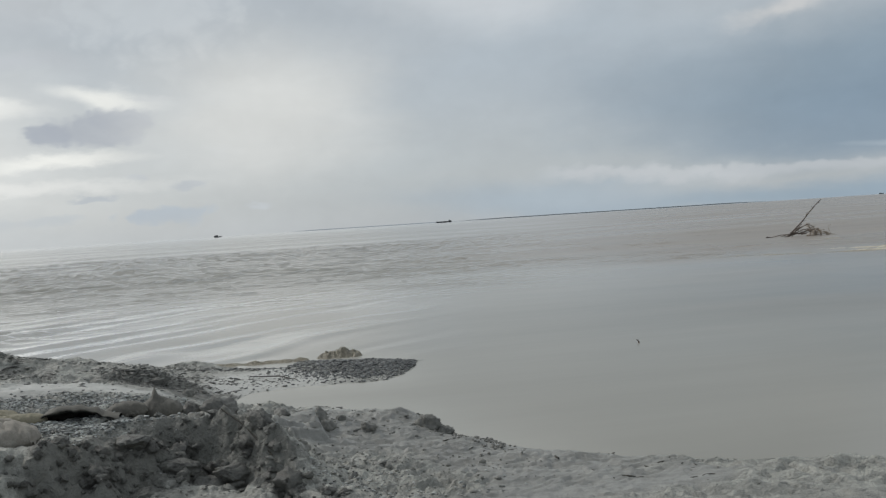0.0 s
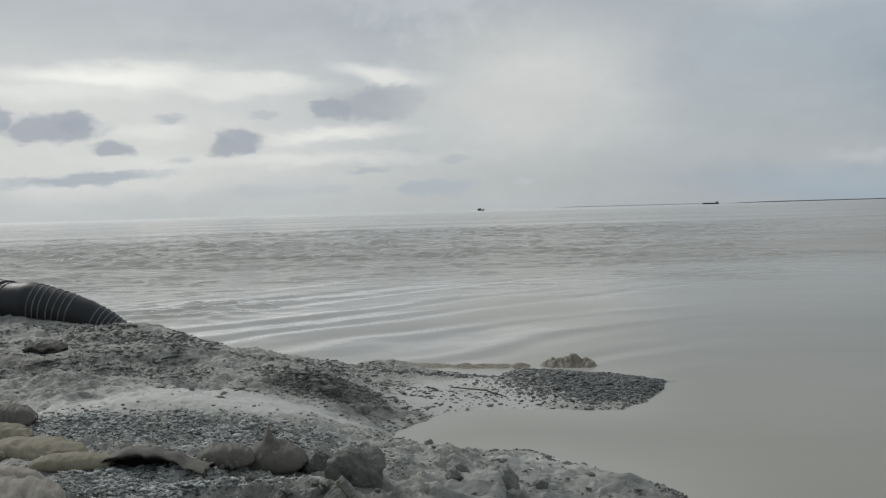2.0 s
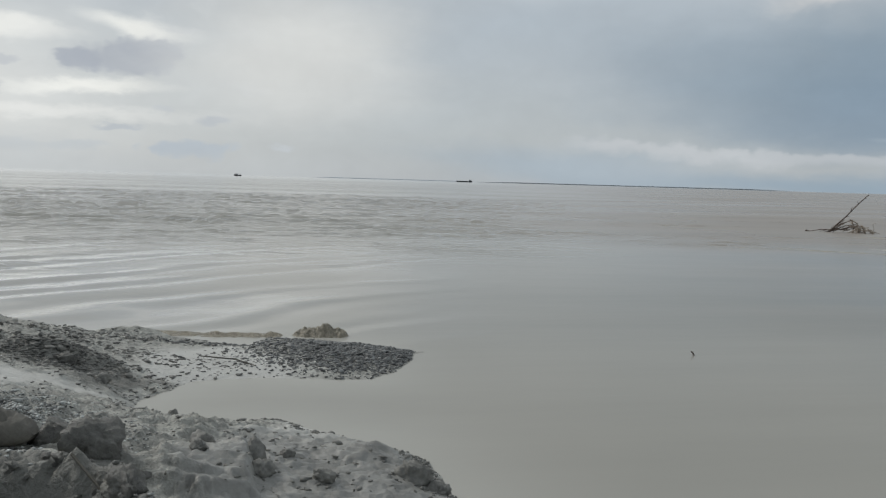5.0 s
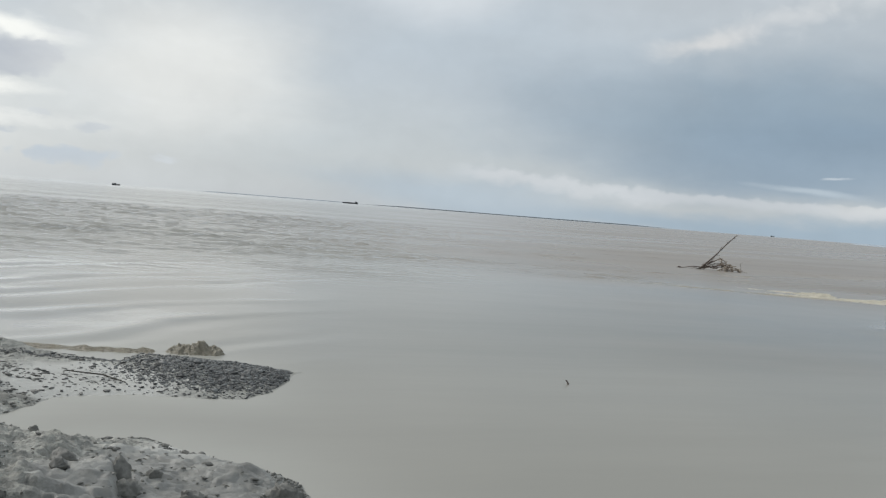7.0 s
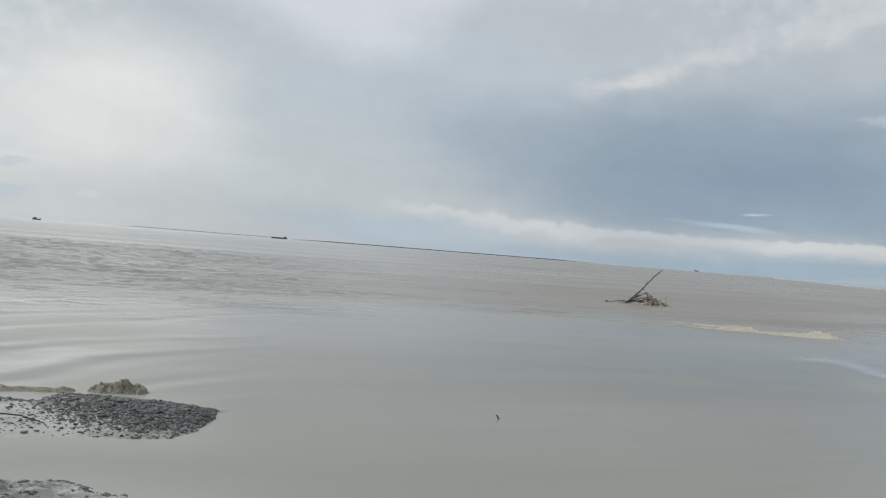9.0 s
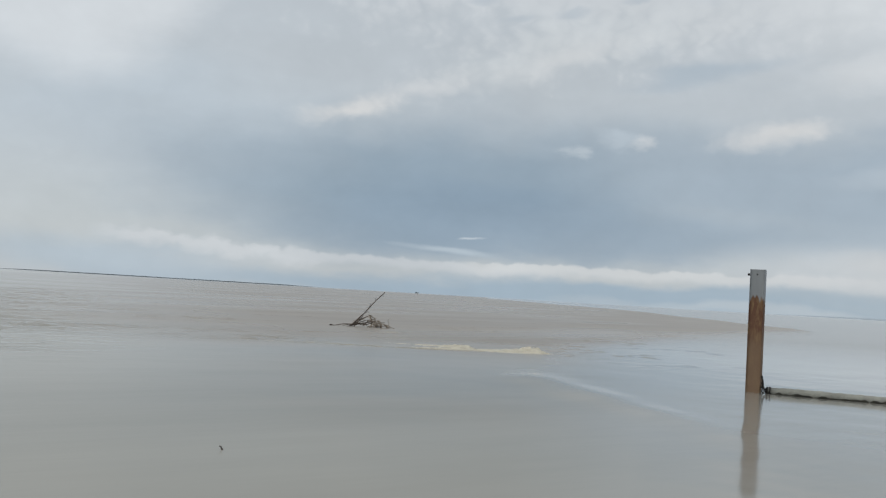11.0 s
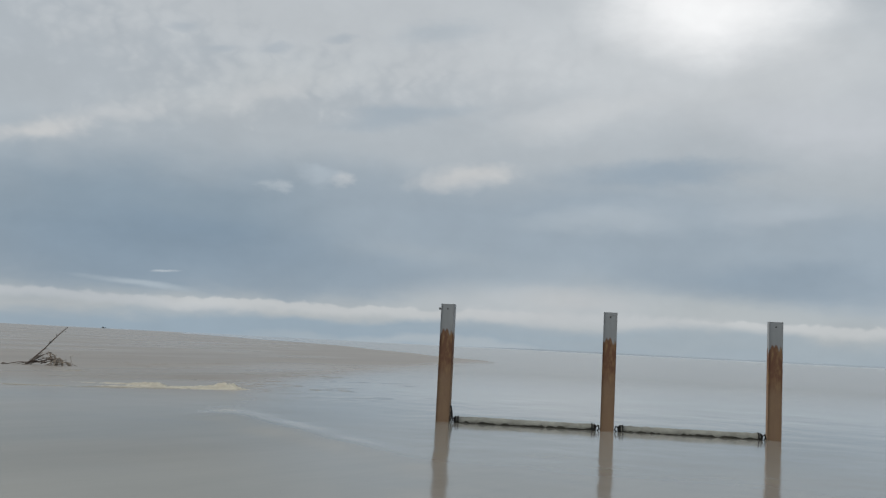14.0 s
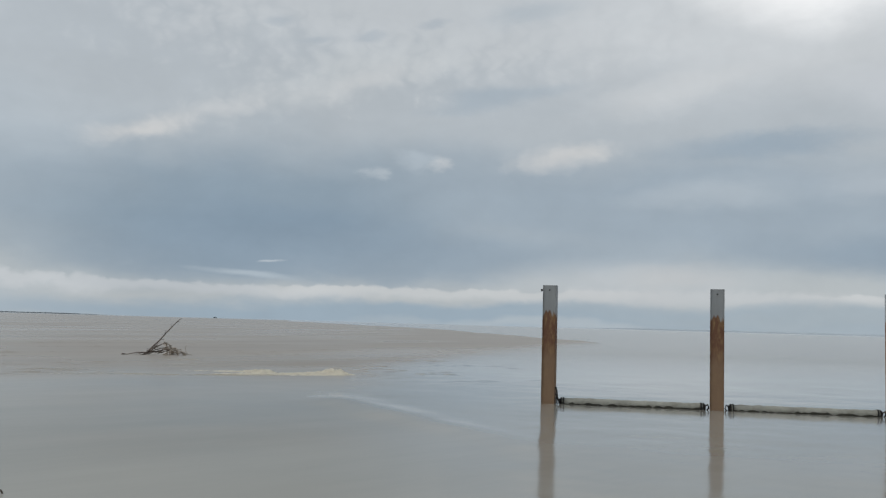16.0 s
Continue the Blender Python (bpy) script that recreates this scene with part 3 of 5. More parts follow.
def crumbs(x, y, size, share, seed):
    """Clods of about that size lying on the ground, as heights."""
    wx, wy = x / size + 0.35 * fbm(x / size * 0.9 + seed, y / size * 0.9, 3), y / size + 0.35 * fbm(x / size * 0.9, y / size * 0.9 - seed, 3)
    xi, yi = np.floor(wx).astype(int), np.floor(wy).astype(int)
    out = np.zeros(x.shape)
    for dx in (-1, 0, 1):
        for dy in (-1, 0, 1):
            h = _perm[(_perm[(xi + dx + seed) & 511] + yi + dy) & 511]
            px, py = xi + dx + 0.2 + 0.6 * ((h * 37) % 97) / 97, yi + dy + 0.2 + 0.6 * ((h * 53) % 89) / 89
            big = 0.25 + 0.35 * ((h * 71) % 83) / 83
            k = np.clip(1 - np.hypot(wx - px, wy - py) / big, 0, 1)
            out = np.maximum(out, np.where((h * 29) % 100 < share, np.minimum(np.sqrt(k), 0.8) * 0.8 * big, 0))
    return out * size


def land(x, y):
    d = shore_distance(x, y) + 0.10 * fbm(x * 1.7, y * 1.7, 3) + 0.03 * fbm(x * 7, y * 7, 3)
    left = 1 / (1 + np.exp(-(-x - 0.55 - 0.1 * (y - 4) - 0.38 * ease(5.0, 7.0, y)) / 0.33))
    cap = 0.03 + 0.06 * ease(6.8, 5.8, y) + 0.40 * left + 0.12 * ease(1.6, -0.5, y)
    z = np.where(d > 0, cap * (1 - np.exp(-np.clip(d, 0, None) / (0.22 + 0.28 * left))), np.maximum(0.22 * d, -0.8))
    lift = ease(0.0, 0.35, d)
    for mx, my, h, rl, rw, turn in MOUNDS:
        c, s = math.cos(radians(turn)), math.sin(radians(turn))
        u, v = ((x - mx) * c + (y - my) * s) / rl, (-(x - mx) * s + (y - my) * c) / rw
        v = np.where(v < 0, v * 1.7, v)
        z = z + lift * h * np.exp(-(u * u + v * v))
    over = y - np.interp(x, EDGE_X, EDGE_Y) + 0.09 * fbm(x * 2.3, y * 2.3, 4, 0.6)
    low = np.minimum(z, 0.17 + 0.10 * fbm(x * 1.1, y * 1.1, 3) + 0.10 * ease(2.6, 1.0, y))
    z = low + (z - low) * ease(-0.26, 0.05, over + 0.12 * fbm(x * 5, y * 5, 3))
    bent = slab_line(x, y)
    z = z + (0.05 * ease(3.94, 3.97, bent) + 0.04 * ease(4.05, 4.08, bent + 0.06 * fbm(x * 4, y * 4, 2))) * ease(4.9, 4.4, y) * ease(0.10, 0.04, x + 0.05 * fbm(x * 6, y * 6, 2)) * ease(-0.42, -0.25, x)
    broken = ease(-0.5, -0.3, over) * ease(0.16, 0.02, over) * ease(0.2, -0.1, x) * ease(-1.9, -1.3, x)
    z = z + broken * (0.75 * crumbs(x, y, 0.24, 92, 41) + 0.75 * crumbs(x, y, 0.12, 80, 17) + 0.6 * crumbs(x, y, 0.05, 60, 5) - 0.03)
    far = ease(5.6, 6.4, y)
    rough = (1 - 0.75 * smooth_mud(x, y)) * lift * (1 - 0.5 * far)
    crag = np.abs(fbm(x * 2.2 + 3, y * 2.2, 5, 0.55))
    lumps = 0.35 * crumbs(x, y, 0.20, 25, 3) + 0.45 * crumbs(x, y, 0.085, 30, 11) + 0.6 * crumbs(x, y, 0.042, 26, 29)
    few = ease(0.02, 0.2, d) * (0.08 + 0.92 * rough)
    step = 0.04 + 0.02 * perlin(x * 0.7, y * 0.7)
    q = (z + 0.07 * crag + 0.03 * fbm(x * 5, y * 5, 3)) / step
    ledge = step * (np.floor(q) + ease(0.55, 1.0, q - np.floor(q)) - q)
    z = z + 0.75 * rough * ledge
    slab = fbm(x * 1.3 + 31, y * 1.9 - 4, 5, 0.6)
    q = slab / 0.21
    z = z + 0.03 * rough * (0.2 + left) * ease(5.5, 6.2, y) * ease(0.3, 1.0, d) * (np.floor(q) + ease(0.75, 1.0, q - np.floor(q)) - 0.5)
    lobe = ease(6.0, 5.4, y) * ease(2.2, 2.9, y) * ease(-0.6, -0.25, x) * lift
    folds = fbm(x * 1.5 + 11, y * 2.6 + 2, 4, 0.5)
    q = folds / 0.16
    z = z + lobe * (0.014 * fbm(x * 6 + 2, y * 8, 4, 0.6) + 0.04 * folds + 0.02 * (np.floor(q) + ease(0.72, 1.0, q - np.floor(q)) - q))
    return z + rough * (0.07 * crag + 0.018 * fbm(x * 6, y * 6, 4, 0.6)) + 0.006 * lift * fbm(x * 14, y * 14, 3) + (0.8 - 0.45 * far) * lumps * few * (0.15 + 0.85 * ease(-0.12, 0.2, fbm(x * 1.1, y * 2.2 + 7, 3)))


def spaced(dense0, dense1, step, low, high):
    mid = list(np.arange(dense0, dense1, step))
    up, s = [dense1], step
    while up[-1] < high:
        s *= 1.18
        up.append(up[-1] + s)
    down, s = [dense0 - step], step
    while down[-1] > low:
        s *= 1.18
        down.append(down[-1] - s)
    return np.array(down[::-1] + mid + up)


def build_ground():
    xs = np.concatenate([spaced(-5.4, -2.61, 0.022, -70, -2.62), np.arange(-2.6, 1.6, 0.012), spaced(1.61, 3.2, 0.02, 1.61, 70)])
    ys = np.concatenate([spaced(2.0, 2.59, 0.016, -70, 2.59), np.arange(2.6, 6.2, 0.012), spaced(6.21, 10.6, 0.02, 6.21, 70)])
    xs, ys = np.unique(np.round(xs, 4)), np.unique(np.round(ys, 4))
    gx, gy = np.meshgrid(xs, ys)
    z = land(gx, gy)
    nx, ny = len(xs), len(ys)
    idx = np.arange(nx * ny).reshape(ny, nx)
    faces = np.stack([idx[:-1, :-1], idx[:-1, 1:], idx[1:, 1:], idx[1:, :-1]], -1).reshape(-1, 4)
    zq = z.ravel()[faces].max(1)
    faces = faces[zq > -0.5]
    me = bpy.data.meshes.new("ground")
    me.vertices.add(nx * ny)
    me.vertices.foreach_set("co", np.stack([gx, gy, z], -1).ravel())
    me.loops.add(len(faces) * 4)
    me.loops.foreach_set("vertex_index", faces.ravel())
    me.polygons.add(len(faces))
    me.polygons.foreach_set("loop_start", np.arange(0, len(faces) * 4, 4))
    me.update(calc_edges=True)
    me.polygons.foreach_set("use_smooth", np.ones(len(faces), dtype=bool))
    me.attributes.new("smooth_mud", "FLOAT", "POINT").data.foreach_set("value", smooth_mud(gx, gy).ravel())
    me.attributes.new("pale_far_mud", "FLOAT", "POINT").data.foreach_set("value", ease(4.9, 5.4, gy + 0.3 * fbm(gx, gy, 2)).ravel())
    me.attributes.new("shaded_mud", "FLOAT", "POINT").data.foreach_set("value", shaded_mud(gx, gy).ravel())
    me.materials.append(MUD)
    tagged(new("ground", me), "wet grey clodded mud bank sloping into the water", "mud bank", kind="structure")


build_ground()


# ---- the water ----
def silt_mask(x, y):
    """The tongue of muddy tide that runs in from the open river and ends in a point before the piles."""
    r, a = np.hypot(x, y), np.degrees(np.arctan2(-x, y))
    near = np.where(a > -26, 25 + (a + 26) * 0.35, np.where(a > -44.5, 24.5 - (a + 26) * 0.13, 27 + (-a - 44.5) ** 2 * 0.31))
    far = np.interp(a, (-60.4, -57, -53, -46, -42), (104, 128, 190, 430, 900)) * (1 + 0.05 * fbm(a * 0.8, r * 0.01, 3))
    wob = 1 + 0.22 * fbm(x * 0.12, y * 0.12, 3) * ease(-59, -50, a)
    streaks = 0.9 + 0.35 * fbm(x * 0.03 + y * 0.012, y * 0.11 - x * 0.03, 2)
    veil = 0.2 * ease(-22, -34, a) * ease(-58, -44, a) * ease(8, 13, r) * ease(40, 26, r) * np.clip(0.7 + fbm(x * 0.09, y * 0.2 + 3, 3), 0, 1)
    tongue = ease(0.68, 1.35, r / near * wob) * np.where(a < -42, ease(1.01, 0.98, r / far), ease(3500, 900, r))
    veil = veil + 0.3 * ease(-46, -56, a) * ease(22, 40, r) * ease(2500, 900, r)
    return np.clip(veil + tongue * ease(-60.6, -60.2, a) * ease(-2, -32, a) * streaks, 0, 1)


def chop_mask(x, y):
    """The broken water of the open river, in long bands."""
    r, a = np.hypot(x, y), np.degrees(np.arctan2(-x, y))
    bands = 0.75 + 0.8 * fbm(x * 0.02 + 7, y * 0.07, 3)
    far = ease(15, 24, r) * ease(900, 150, r) * ease(-26, -6, a) * np.clip(bands, 0, 1)
    rapid = np.exp(-(((x + 4.6) / 1.3) ** 2 + ((y - 15.2) / 1.5) ** 2))
    return np.clip(far + 0.8 * rapid, 0, 1)


def fan_mask(x, y):
    """Long standing ripples that run out from the outfall beside the bank: their strength and their phase."""
    r, a = np.hypot(x, y), np.degrees(np.arctan2(-x, y))
    along, across = 0.72 * x + 0.69 * y, -0.69 * x + 0.72 * y
    phase = across + 1.7 * fbm(x * 0.10 + 3, y * 0.10, 3) + 0.4 * fbm(x * 0.33, y * 0.33, 2) - 0.003 * along * along
    patches = np.clip(0.7 + 1.5 * fbm(along * 0.16 + 2, across * 0.4, 3), 0.25, 1.2)
    return ease(-18, 4, a) * ease(8.3, 9.6, r) * ease(26, 15, r) * patches, phase


# long low wakes on the calm water: from, to, height
WAKES = [(14.4, 14.9, 10.0, 6.9, 0.042), (13.6, 14.0, 11.2, 10.1, 0.026)]


def waves(x, y):
    r, a = np.hypot(x, y), np.degrees(np.arctan2(-x, y))
    z = 0.004 * ease(45, 15, r) * fbm(x * 0.5, y * 0.5, 2)
    c = chop_mask(x, y)
    crest = 0.5 - np.abs(fbm(x * 0.40 + 0.08 * y, y * 0.95 - 0.08 * x, 3, 0.5))
    z = z + c * np.clip(r / 30, 0.5, 1.6) * (0.65 * np.clip(crest - 0.39, 0, 1) * ease(-0.15, 0.25, fbm(x * 0.3, y * 0.5 + 9, 2)) + 0.045 * fbm(x * 1.3, y * 1.9, 3, 0.6))
    dash = ease(19, 24, r) * ease(75, 45, r) * ease(-20, -8, a) * ease(0.05, 0.22, fbm(x * 0.12 + 4, y * 0.3, 3))
    z = z + dash * 0.6 * np.clip(0.055 - np.abs(fbm(x * 0.45, y * 1.25 + 8, 2)), 0, 1)
    rapid = np.exp(-(((x + 4.6) / 1.4) ** 2 + ((y - 15.4) / 1.4) ** 2))
    z = z + rapid * 0.17 * np.clip(0.26 - np.abs(fbm(x * 0.7 + 2, y * 0.9, 4, 0.55)), 0, 1)
    front = ease(24.5, 26.5, r) * ease(34, 29, r) * ease(-42, -30, a) * ease(-4, -14, a)
    z = z + front * 0.13 * np.clip(0.1 - np.abs(fbm(x * 0.5, y * 1.1, 3)), 0, 1) * 4 * np.clip(0.3 + fbm(x * 0.2, y * 0.3, 2), 0, 1)
    z = z + 0.001 * silt_mask(x, y) * fbm(x * 0.2, y * 0.4, 2)
    fan, th = fan_mask(x, y)
    z = z + fan * (0.0115 * np.cos(th / 1.08 * 2 * np.pi) + 0.005 * np.cos(th / 0.63 * 2 * np.pi + 1) + 0.018 * fbm(x * 0.6, y * 0.6, 3))
    flecks = ease(22, 30, r) * ease(95, 50, r) * ease(-60, -54, a) * ease(-4, -14, a) * ease(0.12, 0.3, fbm(x * 0.16, y * 0.35 + 5, 3))
    z = z + flecks * 0.5 * np.clip(0.06 - np.abs(fbm(x * 0.35, y * 0.8, 2)), 0, 1)
    z = z + ease(-50, -57, a) * ease(40, 22, r) * (0.0012 * fbm(x * 1.6 + 0.8 * y, y * 1.6 - 0.8 * x, 3, 0.55) + 0.007 * fbm(x * 0.33, y * 0.33, 2) + 0.0022 * fbm(x * 0.9 + 5, y * 0.9, 2) + 0.0035 * ease(16.5, 12, r) * fbm(x * 1.1 + 9, y * 1.1, 2))
    for x0, y0, x1, y1, h in WAKES:
        ex, ey = x1 - x0, y1 - y0
        k = ((x - x0) * ex + (y - y0) * ey) / (ex * ex + ey * ey)
        d = ((x - x0) * ey - (y - y0) * ex) / math.hypot(ex, ey) + 0.3 * fbm(x * 0.2, y * 0.2, 2)
        z = z + h * np.exp(-(d / 0.55) ** 2) * ease(-0.05, 0.3, k) * ease(1.1, 0.7, k)
    return z


def build_water():
    azs = np.concatenate([np.arange(-100, 45, 0.22), np.arange(45, 260, 4.0)])
    rs = np.concatenate([[0.0], np.geomspace(2.0, 15.0, 190)[:-1], np.geomspace(15.0, 85.0, 360)[:-1], np.geomspace(85.0, 4700.0, 220)])
    a, r = np.meshgrid(np.radians(azs), rs)
    x, y = -r * np.sin(a), r * np.cos(a)
    z = waves(x, y) * ease(400, 150, r)
    n, k = len(azs), len(rs)
    idx = np.arange(n * k).reshape(k, n)
    nxt = np.roll(idx, -1, 1)
    faces = np.stack([idx[:-1], idx[1:], nxt[1:], nxt[:-1]], -1)[1:].reshape(-1, 4)
    me = bpy.data.meshes.new("water")
    me.vertices.add(n * k)
    me.vertices.foreach_set("co", np.stack([x, y, z], -1).ravel())
    me.loops.add(len(faces) * 4)
    me.loops.foreach_set("vertex_index", faces.ravel())
    me.polygons.add(len(faces))
    me.polygons.foreach_set("loop_start", np.arange(0, len(faces) * 4, 4))
    me.update(calc_edges=True)
    me.polygons.foreach_set("use_smooth", np.ones(len(faces), dtype=bool))
    me.attributes.new("silt", "FLOAT", "POINT").data.foreach_set("value", silt_mask(x, y).ravel())
    me.attributes.new("chop", "FLOAT", "POINT").data.foreach_set("value", chop_mask(x, y).ravel())
    me.attributes.new("gleam", "FLOAT", "POINT").data.foreach_set("value", np.clip(0.9 * fan_mask(x, y)[0] + 0.65 * ease(-42, -54, np.degrees(np.arctan2(-x, y))) * ease(60, 30, r), 0, 1).ravel())
    me.attributes.new("shallow", "FLOAT", "POINT").data.foreach_set("value", (np.exp(np.minimum(0, shore_distance(x, y) + 0.15 * fbm(x * 1.5, y * 1.5, 3)) / 0.8) * ease(2.2, 0.6, x)).ravel())
    me.materials.append(WATER)
    tagged(new("water", me), "pale silty river water with slow ripples to the horizon", "water", kind="structure")


build_water()


# ---- far shores and vessels ----
def place(a, r, z=0.0):
    return (-r * math.sin(radians(a)), r * math.cos(radians(a)), z)


def far_shore(name, a0, a1, r, h, mat, label, seed):
    """A long low shore with an uneven wooded top, as a ridge with a front, a back and a rounded crown."""
    rnd = random.Random(seed)
    n = 260
    verts, faces = [], []
    for i in range(n + 1):
        k = i / n
        a = a0 + (a1 - a0) * k
        taper = min(1.0, k * 8, (1 - k) * 8)
        top = h * max(0.08, taper) * (0.86 + 0.2 * rnd.random())
        for dr, z in ((-14, -0.5), (-10, top * 0.7), (0, top), (12, top * 0.6), (16, -0.5)):
            verts.append(place(a, r + dr, z))
    for i in range(n):
        for j in range(4):
            o = i * 5 + j
            faces.append((o, o + 5, o + 6, o + 1))
    tagged(new(name, mesh_of(name, verts, faces, mat)), label, "far shore", kind="structure")


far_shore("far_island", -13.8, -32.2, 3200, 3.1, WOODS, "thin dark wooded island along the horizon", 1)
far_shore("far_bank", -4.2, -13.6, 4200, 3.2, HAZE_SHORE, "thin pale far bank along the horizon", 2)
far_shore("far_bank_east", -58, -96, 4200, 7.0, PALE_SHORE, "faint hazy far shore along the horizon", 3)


def hull_mesh(length, beam, depth, rise):
    """A hull with raised ends, as cross sections along its length."""
    bm = bmesh.new()
    rings = []
    for i in range(13):
        k = i / 12 * 2 - 1
        w = beam / 2 * (1 - abs(k) ** 2.6) + 0.05
        top = depth + rise * abs(k) ** 2.2
        rings.append([bm.verts.new((k * length / 2, s * w * f, z)) for s, f, z in ((-1, 1, top), (-1, 0.75, -0.3), (1, 0.75, -0.3), (1, 1, top))])
    for a, b in zip(rings, rings[1:]):
        for j in range(4):
            bm.faces.new((a[j], a[(j + 1) % 4], b[(j + 1) % 4], b[j]))
    bm.faces.new(rings[0][::-1])
    bm.faces.new(rings[-1])
    return bm


boat = thing("fishing_boat", place(0.0, 1300, 0), "small dark fishing boat far out on the river", "boat", rz=10)
part("hull", hull_mesh(9.5, 2.6, 1.1, 1.3), HULL, boat)
part("cabin", box(-3.2, 0.2, -1.0, 1.0, 1.1, 2.9, 0.08), CABIN, boat)
part("roof", box(-3.5, 0.5, -1.2, 1.2, 2.9, 3.1, 0.05), HULL, boat)
part("mast", tube([(2.0, 0, 1.0), (2.0, 0, 3.6)], [0.12, 0.08], 8), HULL, boat)
barge = thing("cargo_barge", place(-13.3, 1700, 0), "long dark cargo barge with a low wheelhouse, far out", "barge", rz=-13)
part("hull", hull_mesh(27, 6, 1.8, 0.9), HULL, barge)
part("wheelhouse", box(8.0, 12.0, -2.0, 2.0, 2.2, 4.2, 0.1), CABIN, barge)
part("hatch_cover", box(-9.0, 6.5, -2.2, 2.2, 1.7, 2.3, 0.1), HULL, barge)
far_boat = thing("fishing_boat", place(-37.8, 2600, 0), "tiny dark boat on the far horizon", "boat", rz=-30)
part("hull", hull_mesh(10, 3, 1.4, 1.6), HAZE_BOAT, far_boat)
part("cabin", box(-3.0, 0.5, -1.1, 1.1, 1.3, 3.4, 0.1), HAZE_BOAT, far_boat)


# ---- steel piles with floating booms between them ----
PILES = [(16.18, 10.33), (17.76, 7.54), (19.33, 4.76), (20.80, 2.13)]
TOPS = [2.325, 2.316, 2.285, 2.28]
PILE_TURN = -67.0


def build_pile(at, top, first):
    p = thing("steel_pile", (*at, 0), "rusted steel pile with a bare galvanised head, standing in water", "pile", "row of piles", PILE_TURN)
    for s in (-1, 1):
        part("flange", box(s * 0.126 - 0.006, s * 0.126 + 0.006, -0.11, 0.11, -1.2, top, 0.003), PILE, p)
    part("web", box(-0.1195, 0.1195, -0.010 - 0.088, 0.010 - 0.088, -1.2, top - 0.004, 0.002), PILE, p)
    part("lifting_eye", tube([(0.0, -0.1015, top - 0.10), (0.0, -0.0965, top - 0.10)], [0.015, 0.015], 12), IRON, p, "dark lifting hole near the head")
    if first:
        part("bolt", tube([(-0.19, 0, top - 0.10), (-0.12, 0, top - 0.10)], [0.022, 0.022], 8), IRON, p)
        bm = tube([(0.150, -0.06, 0.10), (0.185, -0.07, 0.16), (0.17, -0.06, 0.26), (0.150, -0.05, 0.33)], [0.016] * 4, 8)
        tube([(0.150, -0.05, 0.20), (0.20, -0.08, 0.12), (0.21, -0.09, 0.03)], [0.014] * 3, 8, bm)
        part("mooring_hook", bm, IRON, p)
    return p


for i, (at, top) in enumerate(zip(PILES, TOPS)):
    build_pile(at, top, i == 0)


def build_boom(p0, p1, seed):
    rnd = random.Random(seed)
    mid = ((p0[0] + p1[0]) / 2, (p0[1] + p1[1]) / 2, 0.035)
    turn = math.degrees(math.atan2(p1[1] - p0[1], p1[0] - p0[0]))
    half = math.hypot(p1[0] - p0[0], p1[1] - p0[1]) / 2 - 0.26
    b = thing("floating_boom", mid, "chalky pale floating boom pipe with dark waterline, lying between piles", "boom", "floating booms", turn)
    n = 40
    pts = [(-half + 2 * half * i / n, 0.006 * rnd.uniform(-1, 1), 0.012 + 0.006 * rnd.uniform(-1, 1)) for i in range(n + 1)]
    part("pipe", tube(pts, [0.076 + 0.006 * rnd.uniform(-1, 1) for _ in pts], 18), FLOAT, b, smooth=True)
    pts = [(x, -0.008, z - 0.034) for x, _, z in pts]
    part("fouled_keel", tube(pts, [0.069 + 0.006 * rnd.uniform(-1, 1) for _ in pts], 16), FLOAT_DARK, b, "dark algae along the waterline")
    for s in (-1, 1):
        cap = part("end_cap", tube([(s * half, 0, 0.01), (s * (half + 0.015), 0, 0.01), (s * (half + 0.05), 0, 0.01)], [0.088, 0.088, 0.055], 16), IRON, b)
        part("shackle", tube([(s * (half + 0.03), -0.05, 0.03), (s * (half + 0.09), -0.03, 0.07), (s * (half + 0.11), 0, 0.0), (s * (half + 0.06), -0.04, -0.05)], [0.014] * 4, 8), IRON, b)
        part("strap", tube([(s * (half - 0.05), 0, 0.012), (s * (half - 0.025), 0, 0.012)], [0.092, 0.092], 18), IRON, b)


for i in range(2):
    build_boom(PILES[i], PILES[i + 1], i)


# ---- a stranded drift tree ----
WOOD_PALE = material("pale_stripped_wood", [(0.28, 0.225, 0.18), (0.50, 0.43, 0.35)], 6, (0.5, 0.8), 0.3)


